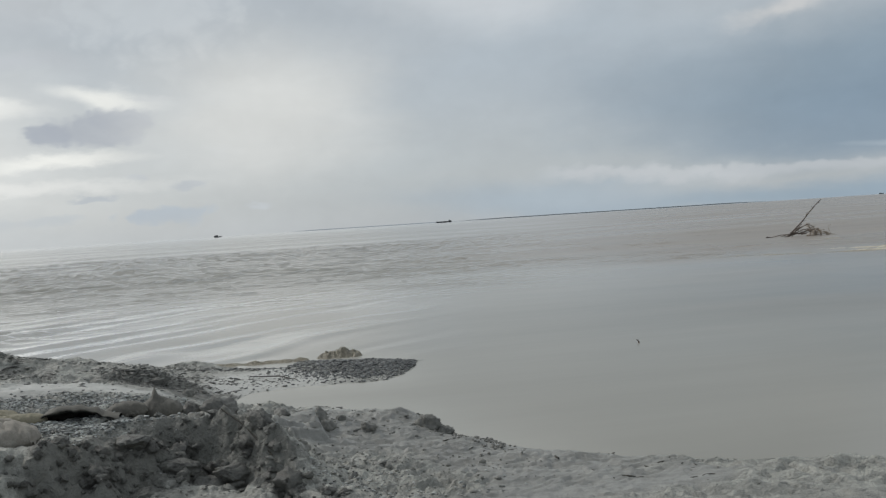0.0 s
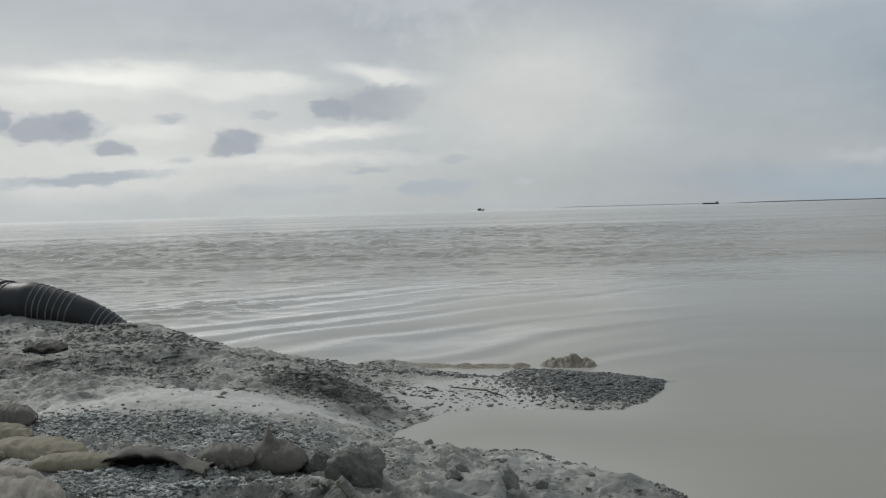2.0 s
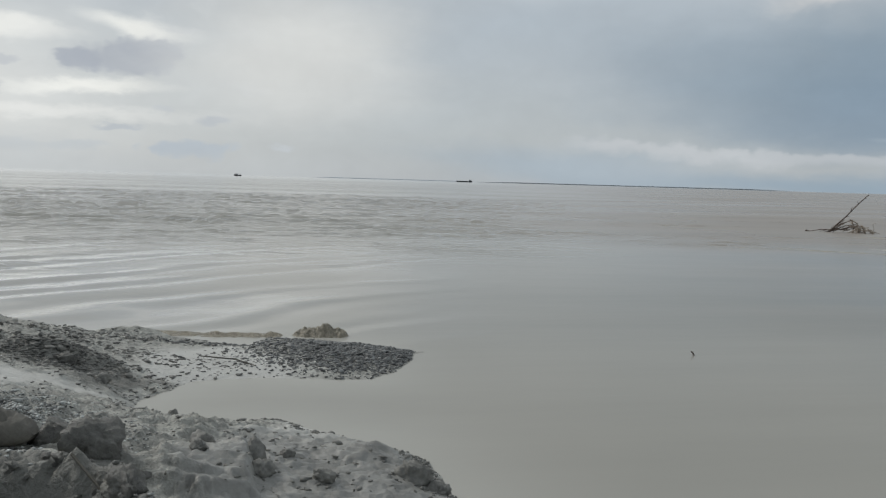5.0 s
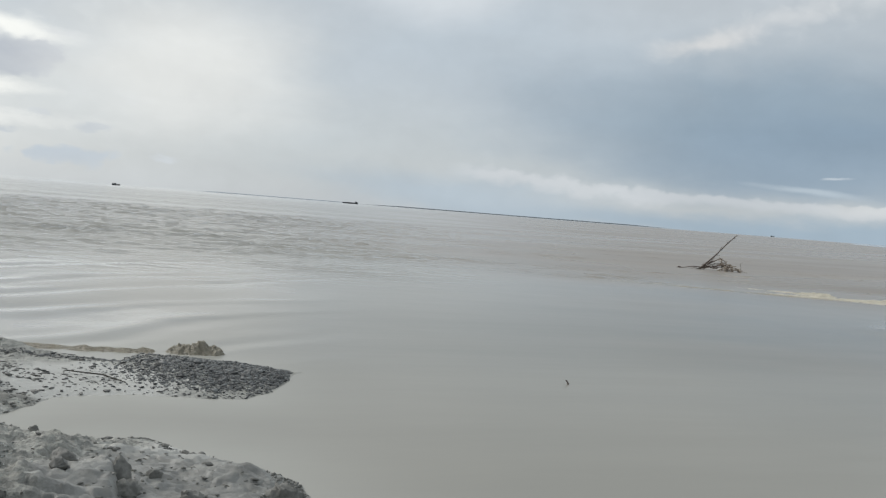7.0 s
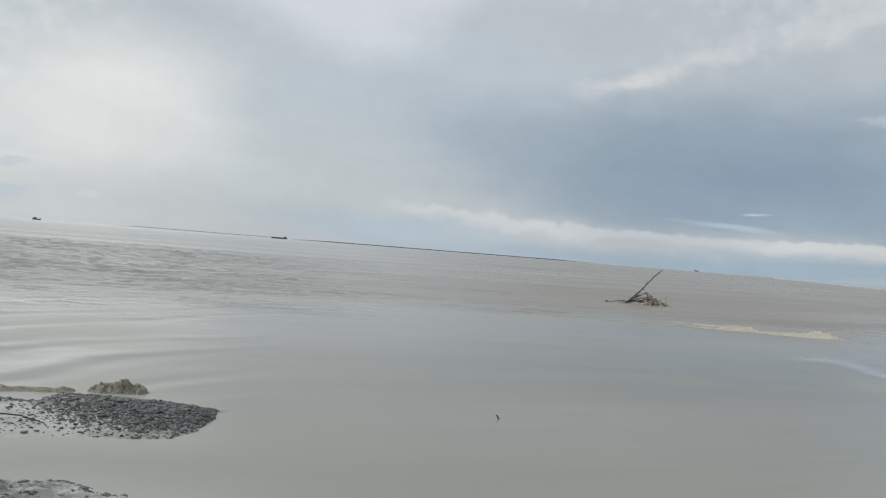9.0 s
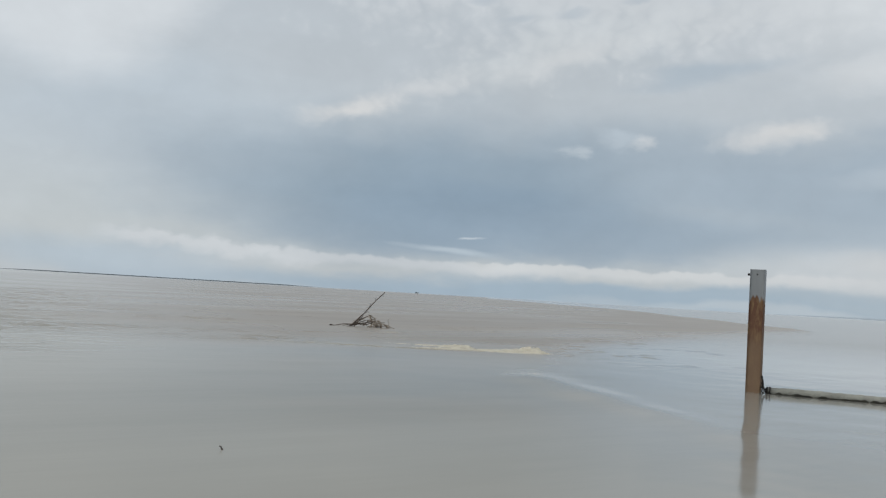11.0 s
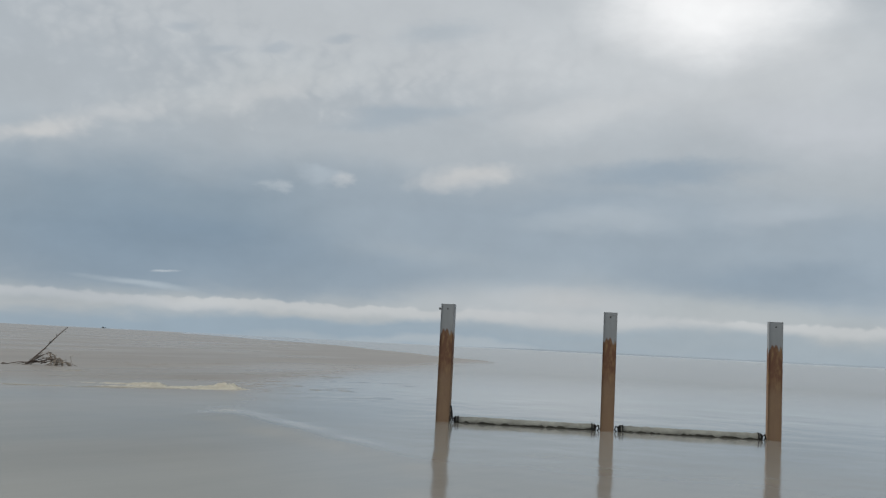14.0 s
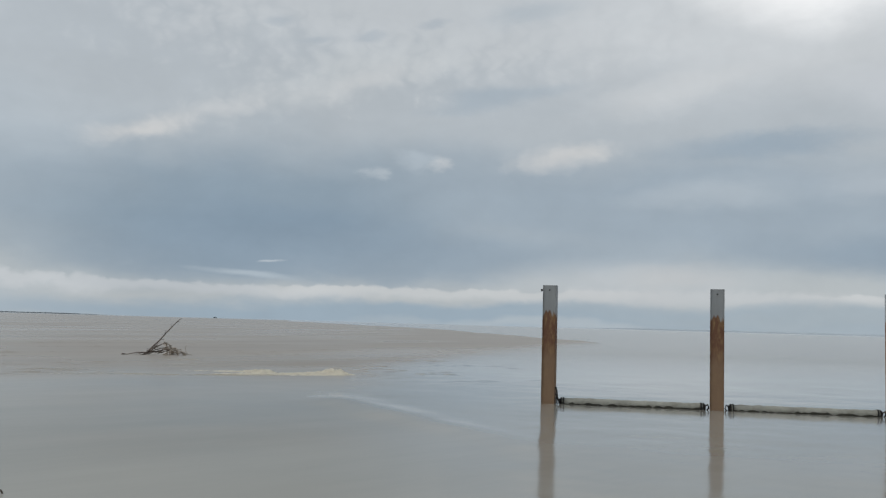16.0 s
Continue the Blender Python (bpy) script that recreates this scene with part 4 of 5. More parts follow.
def build_snag():
    rnd = random.Random(5)
    x, y, _ = place(-34.6, 39.0)
    s = thing("stranded_driftwood", (x, y, 0), "tangle of bare brown driftwood branches stranded in shallow water", "driftwood", rz=-34.6)
    stick = part("leaning_stick", tube([(-0.52, 0, -0.06), (-0.30, 0.02, 0.12), (-0.06, 0.04, 0.37), (0.16, 0.05, 0.60), (0.40, 0.04, 0.90), (0.66, 0.02, 1.20), (0.90, 0.0, 1.44)], [0.036, 0.034, 0.030, 0.024, 0.021, 0.018, 0.014], 8), WOOD, s, "long bare leaning stick")
    for x0, z0, x1, z1 in ((0.30, 0.78, 0.36, 0.95), (0.55, 1.07, 0.52, 1.18), (0.12, 0.56, 0.30, 0.60), (0.74, 1.28, 0.84, 1.28)):
        part("twig", tube([(x0, 0.04, z0), ((x0 + x1) / 2, 0.02, (z0 + z1) / 2 + 0.02), (x1, 0.0, z1)], [0.012, 0.009, 0.006], 6), WOOD, stick)

    def crown(x):
        return 0.62 * max(0.0, min((x + 0.55) / 0.7, (1.30 - x) / 1.1, 1.0))

    for i in range(24):
        x0 = rnd.uniform(-0.45, 0.75)
        x1 = x0 + rnd.uniform(0.25, 0.75) * (1 if i % 3 else -1)
        y0, y1 = rnd.uniform(-0.35, 0.35), rnd.uniform(-0.35, 0.35)
        z0, z1 = rnd.uniform(-0.04, 0.12), crown(x1) * rnd.uniform(0.55, 1.15)
        w = rnd.uniform(0.012, 0.026)
        mid = ((x0 + x1) / 2 + rnd.uniform(-0.08, 0.08), (y0 + y1) / 2, (z0 + z1) / 2 + rnd.uniform(0.0, 0.07))
        part("branch", tube([(x0, y0, z0), mid, (x1, y1, z1)], [w, w * 0.85, w * 0.5], 6), WOOD if mid[0] < 0.35 else WOOD_PALE, s)
    for i in range(12):
        x0 = rnd.uniform(0.35, 1.15)
        x1 = x0 + rnd.uniform(-0.45, 0.2)
        y0, y1 = rnd.uniform(-0.3, 0.3), rnd.uniform(-0.3, 0.3)
        h = crown((x0 + x1) / 2) * rnd.uniform(0.6, 1.1)
        part("root", tube([(x0, y0, -0.04), ((3 * x0 + x1) / 4, y0, 0.7 * h), (x1, y1, h)], [0.03, 0.026, 0.014], 6), WOOD_PALE, s)
    part("upright_twig", tube([(1.08, 0, -0.05), (1.14, 0, 0.18), (1.08, 0, 0.34), (1.20, 0, 0.40)], [0.012, 0.010, 0.008, 0.005], 6), WOOD_PALE, s)
    part("floating_limb", tube([(-1.26, -0.2, -0.01), (-1.20, -0.2, 0.03), (-1.12, -0.18, 0.015), (-1.02, -0.15, -0.02)], [0.018, 0.034, 0.024, 0.012], 8), WOOD, s)


build_snag()


def ridge(points, width, height, mat, name, label, category, seed, lumps=3.0, grit=0.25, grow=3.0):
    """A low breaking crest along a line of points, steep in front, with an uneven top."""
    rnd = np.random.RandomState(seed)
    pts = np.array(points, float)
    seg = np.hypot(*np.diff(pts, axis=0).T)
    run = np.concatenate([[0], np.cumsum(seg)])
    n = int(run[-1] / 0.06)
    u = np.linspace(0, run[-1], n)
    px, py = np.interp(u, run, pts[:, 0]), np.interp(u, run, pts[:, 1])
    tx, ty = np.gradient(px), np.gradient(py)
    ln = np.hypot(tx, ty)
    nx, ny = -ty / ln, tx / ln
    prof = np.linspace(-1, 1, 13)
    k = u / run[-1]
    env = np.clip(np.minimum(k * 6, (1 - k) * 14), 0, 1) * (0.04 + 0.96 * k ** grow)
    lump = 0.65 + 0.7 * fbm(u * lumps * 0.25, u * 0 + seed, 4)
    verts, faces = [], []
    for i in range(n):
        sway = 0.4 * width * fbm(np.array([u[i] * 0.35]), np.array([seed * 3.3]), 3)[0]
        for j, q in enumerate(prof):
            off = q * width + sway
            h = height * env[i] * max(0.05, lump[i]) * max(0.0, 1 - abs(q) ** 1.6) * (1 + grit * rnd.uniform(-1, 1)) - 0.012
            verts.append((px[i] + nx[i] * off, py[i] + ny[i] * off, h + 0.004))
    for i in range(n - 1):
        for j in range(12):
            o = i * 13 + j
            faces.append((o, o + 13, o + 14, o + 1))
    return tagged(new(name, mesh_of(name, verts, faces, mat, True)), label, category, kind="stuff")


ridge([place(-34, 26.5), place(-38, 26.6), place(-43, 27.2), place(-45.6, 28.0)], 0.75, 0.16, FOAM, "tide_foam", "cream-coloured muddy foam crest of the incoming tide", "foam", 3, 5.0, 0.5)
ridge([place(-34.5, 28.6), place(-38, 28.0), place(-41.5, 27.8)], 0.5, 0.13, FOAM, "tide_foam", "short cream-coloured foam crest behind the tide front", "foam", 4, 6.0, 0.5)
ridge([place(-26.5, 25.6), place(-31, 26.2), place(-36, 26.0), place(-40, 26.2), place(-44, 27.0)], 0.35, 0.026, FROTH, "tide_foam", "dull tan froth trailing along the tide front", "foam", 6, 4.0, 0.5, 0.3)
ridge([place(-33.0, 35.5), place(-35.5, 35.0), place(-37.0, 35.4)], 0.4, 0.07, FROTH, "tide_foam", "thin muddy foam caught on the driftwood", "foam", 5)


def build_silt_wave():
    """A short breaking wavelet: a low rough dome with a ragged skirt."""
    n, k = 90, 44
    gx, gy = np.meshgrid(np.linspace(-0.42, 0.46, n), np.linspace(-0.24, 0.24, k))
    dome = np.clip(1 - ((gx - 0.07) / np.where(gx < 0.07, 0.42, 0.26)) ** 2 - (gy / 0.17) ** 2 + 0.35 * fbm(gx * 6, gy * 6, 3), 0, 1)
    z = 0.10 * dome ** 0.8 * (0.75 + 0.5 * fbm(gx * 9 + 3, gy * 9, 4, 0.65)) + 0.02 * np.abs(fbm(gx * 22, gy * 22, 3)) * dome - 0.012
    idx = np.arange(n * k).reshape(k, n)
    faces = np.stack([idx[:-1, :-1], idx[:-1, 1:], idx[1:, 1:], idx[1:, :-1]], -1).reshape(-1, 4)
    me = mesh_of("silt_wave", np.stack([gx, gy, z], -1).reshape(-1, 3).tolist(), faces.tolist(), SILT_WAVE, True)
    ob = tagged(new("silt_wave", me), "brown silty wavelet breaking beside the gravel spit", "wave", kind="stuff")
    ob.matrix_world = pose(0.80, 9.12, 0.004, 0, 0, -6) @ Matrix.Diagonal((0.8, 1.1, 1.2, 1.0))


build_silt_wave()
ridge([(-1.05, 9.55), (-0.6, 9.3), (-0.25, 9.18), (0.15, 9.1), (0.45, 9.08)], 0.15, 0.045, SILT_WAVE, "silt_wave", "low brown silty wavelet along the mud edge", "wave", 9, 22, 0.8, 0.5)


# ---- the corrugated hose over the bank ----
def build_hose():
    h = thing("dredge_hose", (0, 0, 0), "black corrugated rubber dredging hose with pale worn ribs, lying on mud", "hose")

    def run(name, pts, radii, ribs, label):
        pts = [Vector(p) for p in pts]
        fine, rad = [], []
        steps = 14
        for i in range(len(pts) - 1):
            for k in range(steps):
                f = k / steps
                fine.append(pts[i].lerp(pts[i + 1], f))
                rad.append(radii[i] + (radii[i + 1] - radii[i]) * f)
        fine.append(pts[-1]), rad.append(radii[-1])
        body = part(name, tube(fine, rad, 28), HOSE, h, label, smooth=True)
        for lo, hi, count in ribs:
            for k in range(count):
                i = int((lo + (hi - lo) * k / count) * (len(fine) - 2))
                d = (fine[i + 1] - fine[i]).normalized()
                part("rib", tube([fine[i], fine[i] + d * 0.003, fine[i] + d * 0.011, fine[i] + d * 0.014], [rad[i] - 0.002, rad[i] + 0.006, rad[i] + 0.006, rad[i] - 0.002], 28), HOSE_WIRE, body)

    run("rear_section", [(-8.6, 11.6, 0.80), (-6.9, 10.9, 0.76), (-5.75, 10.25, 0.72), (-4.92, 9.76, 0.69)], [0.225, 0.225, 0.225, 0.21], [(0.4, 0.99, 20)], "")
    run("front_section", [(-4.90, 9.74, 0.68), (-4.66, 9.70, 0.67), (-4.38, 9.68, 0.605), (-4.08, 9.66, 0.515), (-3.88, 9.65, 0.43), (-3.72, 9.64, 0.34), (-3.62, 9.63, 0.26)], [0.195, 0.215, 0.20, 0.18, 0.155, 0.13, 0.115], [(0.21, 0.48, 7), (0.61, 0.95, 8)], "")
    part("collar", tube([(-5.0, 9.80, 0.69), (-4.96, 9.78, 0.69), (-4.88, 9.74, 0.685), (-4.84, 9.72, 0.684)], [0.17, 0.2, 0.2, 0.17], 24), HOSE, h)


build_hose()


# ---- sacks of sand, half emptied ----
def ground_z(x, y):
    return float(land(np.array([x]), np.array([y]))[0])


def sack_mesh(length, width, height, seed, ear=0.0, sag=0.0, wrinkle=0.02, slump=2.4):
    """A slumped sack: a flattened pillow with folds, pinched at its ends."""
    rnd = random.Random(seed)
    ox, oy = rnd.uniform(0, 50), rnd.uniform(0, 50)
    bm = bmesh.new()
    nu, nv = 40, 28
    rows = []
    for i in range(nu + 1):
        u = i / nu * 2 - 1
        r = max(0.0, 1 - abs(u) ** slump) ** 0.5
        row = []
        for j in range(nv):
            a = 2 * math.pi * j / nv
            cy, cz = math.cos(a), math.sin(a)
            cy, cz = math.copysign(abs(cy) ** 0.75, cy), math.copysign(abs(cz) ** 0.8, cz)
            x, y = u * length / 2, cy * width / 2 * (0.25 + 0.75 * r)
            z = cz * height / 2 * r if cz > 0 else cz * height * 0.28 * r
            f = 0.6 * noise.noise(Vector((u * 5 + ox, a * 1.6 + oy, 0))) + 0.2 * noise.noise(Vector((u * 11 + oy, a * 3, ox)))
            z += wrinkle * f * (1 if cz > -0.2 else 0.2) - sag * (1 - u * u) * (0.5 + 0.5 * cz) * height * 0.5
            y += wrinkle * 0.7 * f * cy
            crease = abs(noise.noise(Vector((u * 3.1 + oy, cy * 2.4, ox)))) + 0.5 * abs(noise.noise(Vector((u * 7 + ox, a * 3, oy))))
            z -= wrinkle * 1.6 * max(0.0, 0.22 - crease) / 0.22 * (cz > 0)
            if ear:
                top = max(0.0, cz) * math.exp(-(cy / 0.6) ** 2)
                z += ear * top * (0.3 * math.exp(-((u + 0.02) / 0.35) ** 2) + 0.75 * math.exp(-((u + 0.12) / 0.085) ** 2) * math.exp(-(cy / 0.3) ** 2))
            row.append(bm.verts.new((x, y, z + height * 0.28)))
        rows.append(row)
    for r0, r1 in zip(rows, rows[1:]):
        for j in range(nv):
            bm.faces.new((r0[j], r0[(j + 1) % nv], r1[(j + 1) % nv], r1[j]))
    bm.faces.new(rows[0][::-1])
    bm.faces.new(rows[-1])
    return bm


def build_sack(x, y, rz, size, mat, label, seed, ear=0.0, sag=0.0, mouth=None, lift=0.0, wrinkle=0.02):
    s = thing("sandbag", (x, y, ground_z(x, y) - 0.02 + lift), label, "sandbag", "sandbags on the bank", rz)
    body = part("sack", sack_mesh(*size, seed, ear, sag, wrinkle), mat, s, smooth=True)
    if mouth:
        x0, x1, h = mouth
        n = 12
        pts = [(x0 + (x1 - x0) * i / n, -size[1] * 0.45, 0.02 + h * (0.5 + 0.4 * math.sin(i * 0.9 + seed))) for i in range(n + 1)]
        # a near-black tube paints the shade within the opening
        part("mouth_shade", tube(pts, [0.6 * h * math.sin(math.pi * (i + 0.6) / (n + 1.2)) + 0.004 for i in range(n + 1)], 10), SACK_SHADE, body, "shade-painted torn opening")
        hem = [(px, py - 0.012, pz + 0.55 * h) for px, py, pz in pts]
        part("hem", tube(hem, [0.008 + 0.004 * (i % 3) for i in range(n + 1)], 8), mat, body)
    return s


def torn_sack(x, y, rz, length, width, height, label, seed):
    """An emptied sack: a stiff arched sheet of cloth, open in front, over an inner sheet coloured near-black for the
    hollow's shade.
    """
    s = thing("sandbag", (x, y, ground_z(x, y) - 0.012), label, "sandbag", "sandbags on the bank", rz)

    def sheet(name, shrink, mat, text=""):
        rnd = random.Random(seed)
        ox = rnd.uniform(0, 40)
        bm = bmesh.new()
        nx, na = 44, 20
        layers = []
        for skin in (0.0, 0.007):
            grid = []
            for i in range(nx + 1):
                u = i / nx
                h = height * (0.55 + 0.55 * math.sin(math.pi * min(1, u * 1.25)) ** 0.7 * (1 - 0.55 * u)) * (1 - 0.55 * max(0, u - 0.72) / 0.28)
                h *= 1 + 0.16 * noise.noise(Vector((u * 6 + ox, 0, 0)))
                reach = 122 + 30 * noise.noise(Vector((u * 5, ox, 3))) + 50 * max(0, u - 0.7) / 0.3
                row = []
                for j in range(na + 1):
                    a = radians(-8 + (reach + 8) * j / na)
                    f = 0.007 * noise.noise(Vector((u * 9 + ox, a * 2.5, 1))) + 0.003 * noise.noise(Vector((u * 37, a * 6, ox)))
                    r = 1 - shrink - skin / height
                    row.append(bm.verts.new(((u - 0.5) * length * (1 - shrink * 0.1), math.cos(a) * width / 2 * r + f, math.sin(a) * h * r + f + 0.004)))
                grid.append(row)
            layers.append(grid)
        for g, flip in ((layers[0], False), (layers[1], True)):
            for i in range(nx):
                for j in range(na):
                    q = (g[i][j], g[i + 1][j], g[i + 1][j + 1], g[i][j + 1])
                    bm.faces.new(q[::-1] if flip else q)
        for i in range(nx):
            for j in (0, na):
                bm.faces.new((layers[0][i][j], layers[0][i + 1][j], layers[1][i + 1][j], layers[1][i][j]))
        return part(name, bm, mat, s, text, True)

    sheet("flap", 0.0, SACK_MUD)
    sheet("shade_lining", 0.12, SACK_SHADE, "inside of the torn sack, painted dark for shade")
    return s


build_sack(-1.70, 3.23, 14, (0.44, 0.34, 0.19), SACK_PALE, "bulging pale dusty sandbag lying on pebbles", 11, wrinkle=0.022)
build_sack(-1.80, 3.37, 8, (0.40, 0.16, 0.16), SACK_PALE, "pale dusty sandbag slumped behind a fuller one", 31, wrinkle=0.014, lift=0.03)
build_sack(-1.99, 4.09, -10, (0.50, 0.24, 0.125), SACK, "slumped tan sandbag with a dark open mouth", 12, mouth=(-0.24, -0.04, 0.03), wrinkle=0.012)
build_sack(-1.72, 3.88, 6, (0.34, 0.15, 0.09), SACK, "small tan half-filled sandbag beside another", 13, wrinkle=0.010)
torn_sack(-1.36, 3.87, -3, 0.44, 0.17, 0.10, "empty muddy sack with a long shade-painted torn opening", 14)
build_sack(-1.12, 4.03, 12, (0.25, 0.18, 0.13), SACK_MUD, "small muddy sandbag leaning on another", 16, wrinkle=0.010, mouth=(-0.02, 0.06, 0.014))
build_sack(-0.94, 4.14, -8, (0.30, 0.22, 0.16), SACK_MUD, "muddy tied sandbag with a pointed ear", 15, ear=0.095, wrinkle=0.012)
build_sack(-3.36, 7.22, -12, (0.32, 0.2, 0.13), SACK_MUD, "dull brown sandbag half sunk in the clodded mud", 17, mouth=(-0.14, 0.14, 0.03), lift=0.07)
build_sack(-2.40, 4.62, 10, (0.34, 0.24, 0.16), SACK_MUD, "dark muddy sandbag at the edge of the gravel", 18)
build_sack(-2.30, 4.38, -14, (0.36, 0.2, 0.11), SACK, "tan slumped sandbag on the gravel", 19)


# ---- clods, stones and litter ----
def lump(sx, sy, sz, seed, detail=4, rough=0.3):
    """A clod of mud: a ball flattened on several sides, then creased and pitted."""
    rnd = random.Random(seed * 13 + 1)
    planes = [(Vector((rnd.gauss(0, 1), rnd.gauss(0, 1), rnd.gauss(0, 0.8))).normalized(), rnd.uniform(0.5, 0.85)) for _ in range(8)]
    bm = bmesh.new()
    bmesh.ops.create_icosphere(bm, subdivisions=detail, radius=1.0)
    for v in bm.verts:
        q = v.co * 1.3 + Vector((seed * 7.1, seed * 3.3, 0))
        for n, d in planes:
            over = v.co.dot(n) - d
            if over > 0:
                v.co -= n * over * 0.72
        v.co *= 1.05 + 0.26 * noise.noise(q * 1.2) - 0.55 * max(0.0, 0.2 - abs(noise.noise(q * 1.9))) - 0.3 * max(0.0, 0.18 - abs(noise.noise(q * 4.3))) + rough * 0.5 * noise.fractal(q * 4, 0.45, 2.1, 5)
        v.co = Vector((v.co.x * sx, v.co.y * sy, v.co.z * sz))
    return bm


CLODS = [(-0.72, 4.22, 0.12, 0.10, 0.08), (-0.56, 4.13, 0.16, 0.12, 0.11), (-1.02, 3.30, 0.13, 0.09, 0.045), (-0.80, 3.26, 0.15, 0.09, 0.05), (-0.50, 3.16, 0.12, 0.08, 0.045), (0.09, 4.46, 0.055, 0.06, 0.10), (0.12, 4.36, 0.075, 0.06, 0.05), (-0.34, 5.60, 0.035, 0.03, 0.045), (0.40, 4.30, 0.055, 0.045, 0.045),
         (0.83, 4.42, 0.06, 0.10, 0.085), (0.95, 4.35, 0.06, 0.05, 0.05), (-0.15, 4.70, 0.07, 0.06, 0.05), (-1.10, 6.75, 0.09, 0.07, 0.05), (-0.85, 6.55, 0.07, 0.05, 0.04),
         (-0.35, 3.26, 0.10, 0.07, 0.06), (-0.62, 3.16, 0.12, 0.08, 0.07), (-0.95, 3.02, 0.12, 0.08, 0.06), (-0.14, 3.22, 0.08, 0.06, 0.05), (-0.15, 4.35, 0.05, 0.04, 0.04), (0.25, 4.62, 0.04, 0.035, 0.03)]
for i, (x, y, sx, sy, sz) in enumerate(CLODS):
    ob = part("mud_clod", lump(sx, sy, sz, i + 1), CLOD_DARK if sx > 0.08 else CLOD, None, smooth=True)
    ob.matrix_world = pose(x, y, ground_z(x, y) + sz * 0.1, 0, 0, i * 47)
    tagged(ob, "dark broken clod of wet grey mud on the bank", "clod", "mud clods")


def rubble(count, seed):
    """Broken clods that lie along the torn edge of the gravel terrace, in one mesh."""
    rnd = np.random.RandomState(seed)
    kinds = []
    for k in range(6):
        bm = lump(1.0, 0.85, 0.7, 60 + k, 3, 0.9)
        kinds.append((np.array([v.co[:] for v in bm.verts]), np.array([[v.index for v in f.verts] for f in bm.faces])))
        bm.free()
    x = rnd.uniform(-1.75, 0.05, count)
    y = np.interp(x, EDGE_X, EDGE_Y) + rnd.normal(-0.14, 0.13, count)
    z = land(x, y)
    verts, faces, at = [], [], 0
    for i in range(count):
        v, f = kinds[i % 6]
        size = 0.017 * math.exp(rnd.normal(0, 0.55))
        a = rnd.uniform(0, 2 * math.pi)
        c, d = math.cos(a), math.sin(a)
        w = v * size
        verts.append(np.stack([w[:, 0] * c - w[:, 1] * d + x[i], w[:, 0] * d + w[:, 1] * c + y[i], w[:, 2] + z[i] + 0.05 * size], -1))
        faces.append(f + at)
        at += len(v)
    me = mesh_of("rubble", np.concatenate(verts).tolist(), np.concatenate(faces).tolist(), CLOD_DARK, True)
    tagged(new("rubble", me), "broken dark clods along the torn edge of the bank", "clods", kind="stuff")


rubble(420, 8)


def scatter(name, count, spots, size, mat, label, category, seed, flat=0.6, stretch=1.0, sink=0.25, clear=0.0, jag=0.25, clump=0.0):
    """Many small stones or scraps lying on the bank, in one mesh. spots: x, y, half width, half depth, share."""
    rnd = np.random.RandomState(seed)
    bm = bmesh.new()
    bmesh.ops.create_icosphere(bm, subdivisions=1, radius=1.0)
    base = np.array([v.co[:] for v in bm.verts])
    tri = np.array([[v.index for v in f.verts] for f in bm.faces])
    bm.free()
    share = np.array([s[4] for s in spots], float)
    pick = rnd.choice(len(spots), count, p=share / share.sum())
    sp = np.array(spots, float)[pick]
    x, y = sp[:, 0] + sp[:, 2] * rnd.normal(0, 0.55, count), sp[:, 1] + sp[:, 3] * rnd.normal(0, 0.55, count)
    z = land(x, y)
    keep = z > 0.002
    if clump:
        keep &= fbm(x * 1.3 + 3, y * 2.8, 4) + 0.12 * rnd.uniform(-1, 1, count) > clump - 0.1
    if clear:
        keep &= (y - np.interp(x, EDGE_X, EDGE_Y) > clear * rnd.uniform(0.4, 1.3, count)) | (rnd.uniform(0, 1, count) < 0.05)
    x, y, z = x[keep], y[keep], z[keep]
    n = len(x)
    s = size * np.exp(rnd.normal(0, 0.45, n))
    turn = rnd.uniform(0, 2 * np.pi, n)
    v = base[None] * (1 + jag * rnd.uniform(-1, 1, (n, len(base), 1)))
    v = v * np.stack([s * stretch, s * rnd.uniform(0.6, 0.9, n) / stretch ** 0.5, s * flat * rnd.uniform(0.7, 1.2, n)], -1)[:, None]
    c, d = np.cos(turn)[:, None], np.sin(turn)[:, None]
    v = np.stack([v[..., 0] * c - v[..., 1] * d + x[:, None], v[..., 0] * d + v[..., 1] * c + y[:, None], v[..., 2] + (z + s * flat * (1 - sink) * 0.7)[:, None]], -1)
    faces = (tri[None] + (np.arange(n) * len(base))[:, None, None]).reshape(-1, 3)
    me = bpy.data.meshes.new(name)
    me.vertices.add(n * len(base))
    me.vertices.foreach_set("co", v.ravel())
    me.loops.add(len(faces) * 3)
    me.loops.foreach_set("vertex_index", faces.ravel())
    me.polygons.add(len(faces))
    me.polygons.foreach_set("loop_start", np.arange(0, len(faces) * 3, 3))
    me.update(calc_edges=True)
    me.materials.append(mat)
    tagged(new(name, me), label, category, kind="stuff")


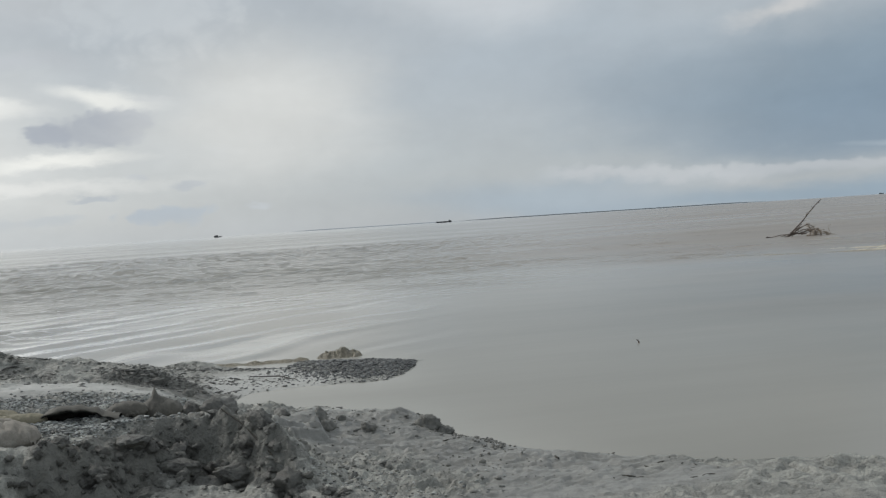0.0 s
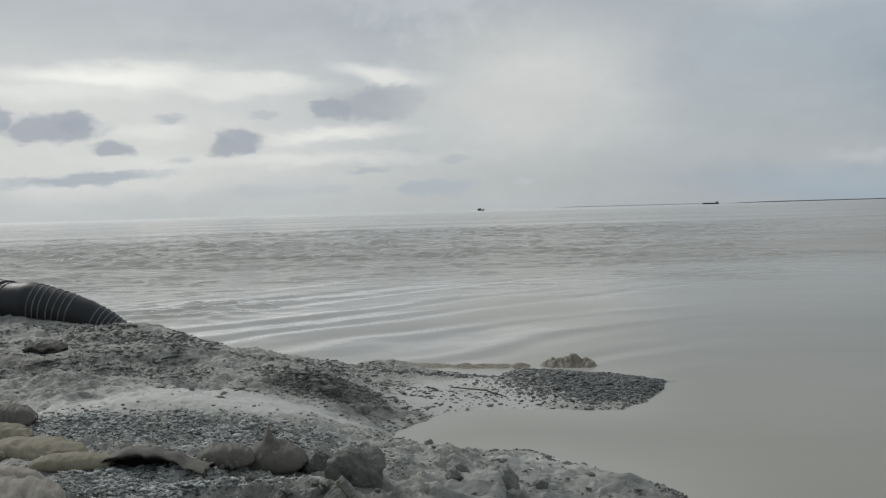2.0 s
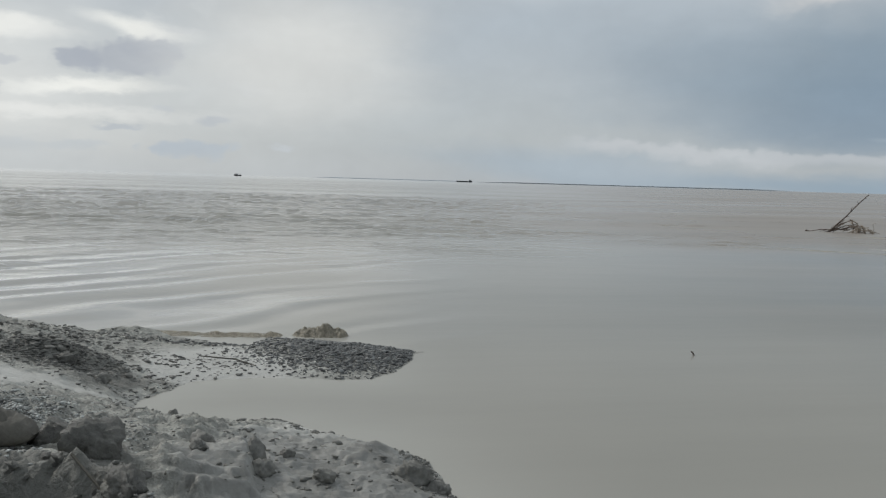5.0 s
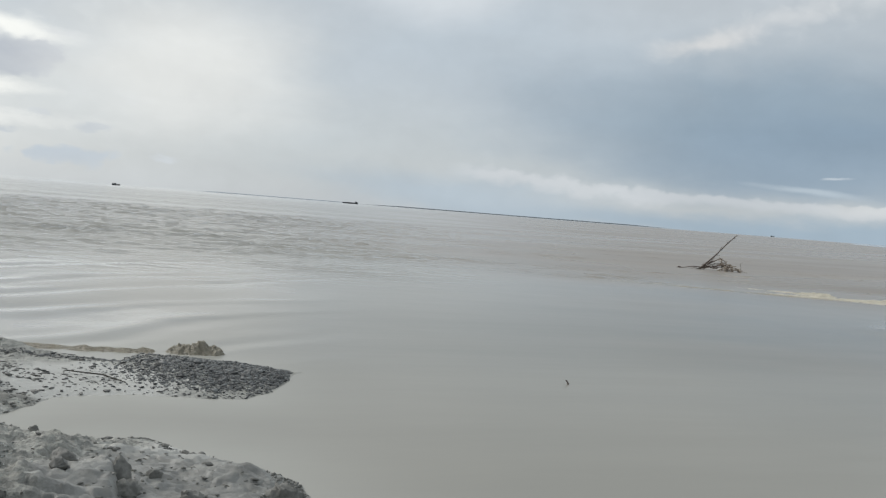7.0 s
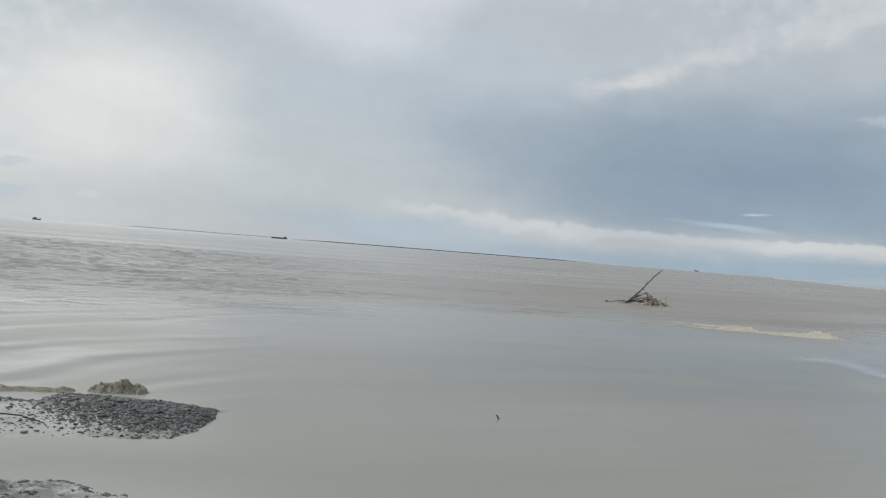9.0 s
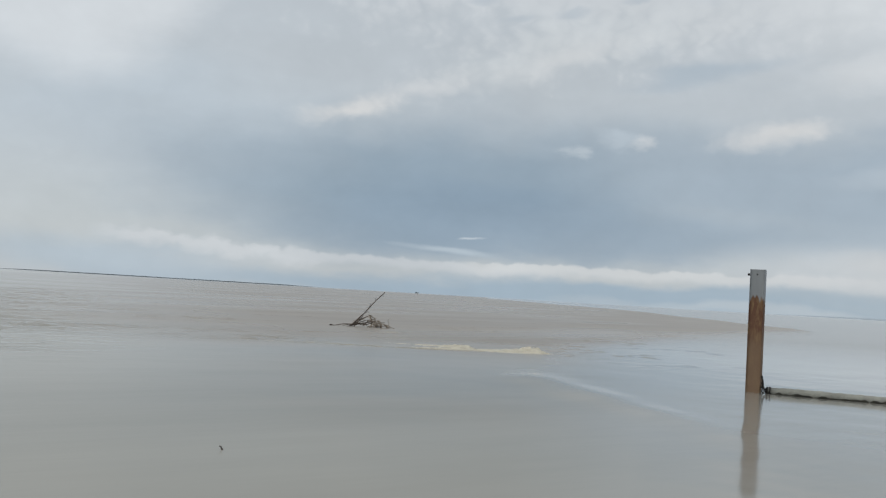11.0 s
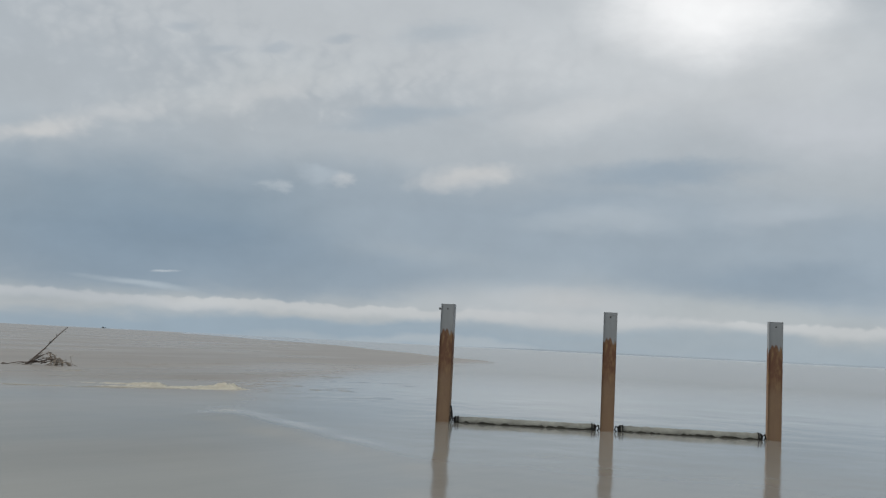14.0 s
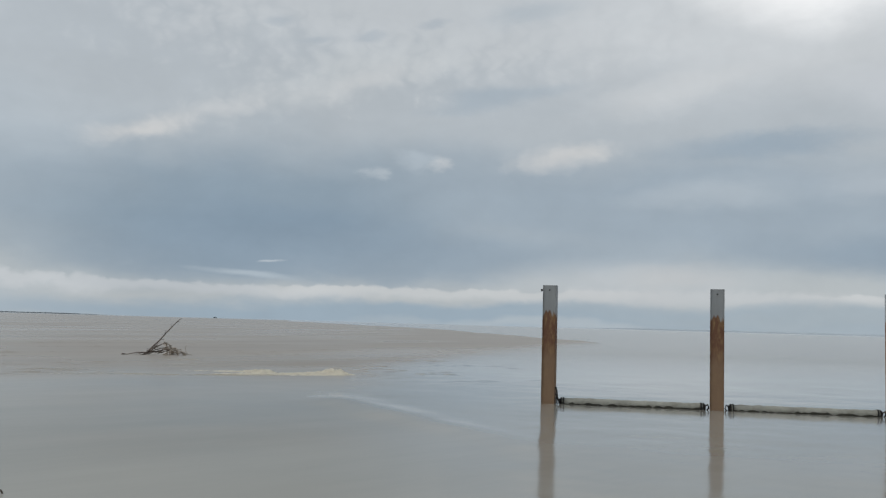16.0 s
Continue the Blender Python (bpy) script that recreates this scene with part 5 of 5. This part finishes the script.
scatter("gravel", 27000, [(-1.75, 4.6, 1.0, 0.36, 4), (-1.3, 3.65, 0.5, 0.35, 2.5), (-1.05, 4.75, 0.45, 0.4, 1.2), (-2.7, 4.4, 0.7, 0.6, 1), (-2.8, 6.8, 1.2, 0.6, 0.7), (-0.3, 2.7, 0.9, 0.4, 1)],
        0.0058, PEBBLE, "grey and white pebbles strewn on the mud", "gravel", 21, 0.42, 1.25, clear=0.22)
scatter("gravel", 15000, [(0.7, 8.1, 0.55, 0.7, 2), (1.05, 7.9, 0.55, 0.8, 4), (1.25, 8.1, 0.35, 0.4, 2), (0.8, 8.6, 0.5, 0.3, 1.5), (0.2, 7.75, 0.5, 0.5, 0.07), (-0.2, 8.5, 0.6, 0.10, 0.3)],
        0.0082, WET_PEBBLE, "dark grey pebbles of the gravel spit", "gravel", 22, 0.42, 1.25)
scatter("gravel", 2600, [(0.95, 4.75, 0.10, 0.55, 3), (0.6, 5.4, 0.3, 0.12, 2), (0.15, 5.72, 0.4, 0.06, 1.5), (1.15, 4.1, 0.12, 0.4, 2), (0.0, 3.5, 0.5, 0.3, 1), (0.5, 3.2, 0.7, 0.3, 1)],
        0.0060, CLOD, "dark grit along the edge of the mud bank", "grit", 26)
scatter("small_clods", 3000, [(-2.4, 7.4, 2.2, 1.2, 4), (-1.2, 6.9, 0.7, 0.7, 1.6), (-0.6, 5.8, 0.6, 0.6, 1), (0.0, 4.6, 0.7, 0.8, 1.6), (0.8, 4.6, 0.3, 0.7, 0.5), (-0.6, 3.2, 0.9, 0.3, 2), (-3.6, 8.6, 1.2, 0.8, 2), (-0.2, 2.6, 1.2, 0.5, 1)],
        0.0085, CLOD, "small dark crumbs of mud on the bank", "clods", 23, 0.5, 1.3, jag=0.55, clump=0.05)
scatter("mud_flakes", 15000, [(-2.4, 7.6, 2.0, 1.3, 4), (-1.3, 7.1, 0.6, 0.6, 1.4), (-3.6, 8.8, 1.4, 0.8, 2.5), (-0.9, 8.6, 0.8, 0.4, 0.25), (-2.0, 6.4, 1.2, 0.4, 0.5)],
        0.0115, FLAKE, "thin broken flakes of drying mud on the bank", "mud flakes", 27, 0.26, 1.35, 0.4, 0.0, 0.6, clump=0.10)
scatter("litter", 170, [(1.1, 3.9, 0.6, 0.7, 2), (0.5, 4.6, 0.5, 0.7, 1), (1.9, 2.9, 0.7, 0.5, 1.5), (-0.1, 7.6, 0.4, 0.4, 0.6)], 0.0065, LITTER, "scraps of dark plant litter on the mud", "litter", 24, 0.3, 2.6, 0.0)

# sticks
stick = part("stick", tube([(-0.55, 3.46, ground_z(-0.55, 3.46) + 0.01), (-0.44, 3.30, ground_z(-0.44, 3.30) + 0.02), (-0.30, 3.05, ground_z(-0.30, 3.05) + 0.01)], [0.005, 0.006, 0.004], 8), LITTER)
tagged(stick, "thin muddy stick lying over the clods", "stick")
stick = part("stick", tube([(-0.28, 7.75, ground_z(-0.28, 7.75) + 0.02), (0.0, 7.6, ground_z(0, 7.6) + 0.03), (0.16, 7.42, ground_z(0.16, 7.42) + 0.015)], [0.004, 0.006, 0.004], 8), LITTER)
tagged(stick, "dark twig lying on the wet mud", "stick")
twig = part("stick", tube([(0.0, 0, -0.12), (0.006, 0, 0.008), (-0.006, 0.004, 0.028), (-0.02, 0, 0.036)], [0.007, 0.009, 0.007, 0.004], 8), WOOD)
twig.matrix_world = pose(4.02, 7.88, 0, 0, 0, -27)
tagged(twig, "short dark twig sticking out of the shallow water", "stick")
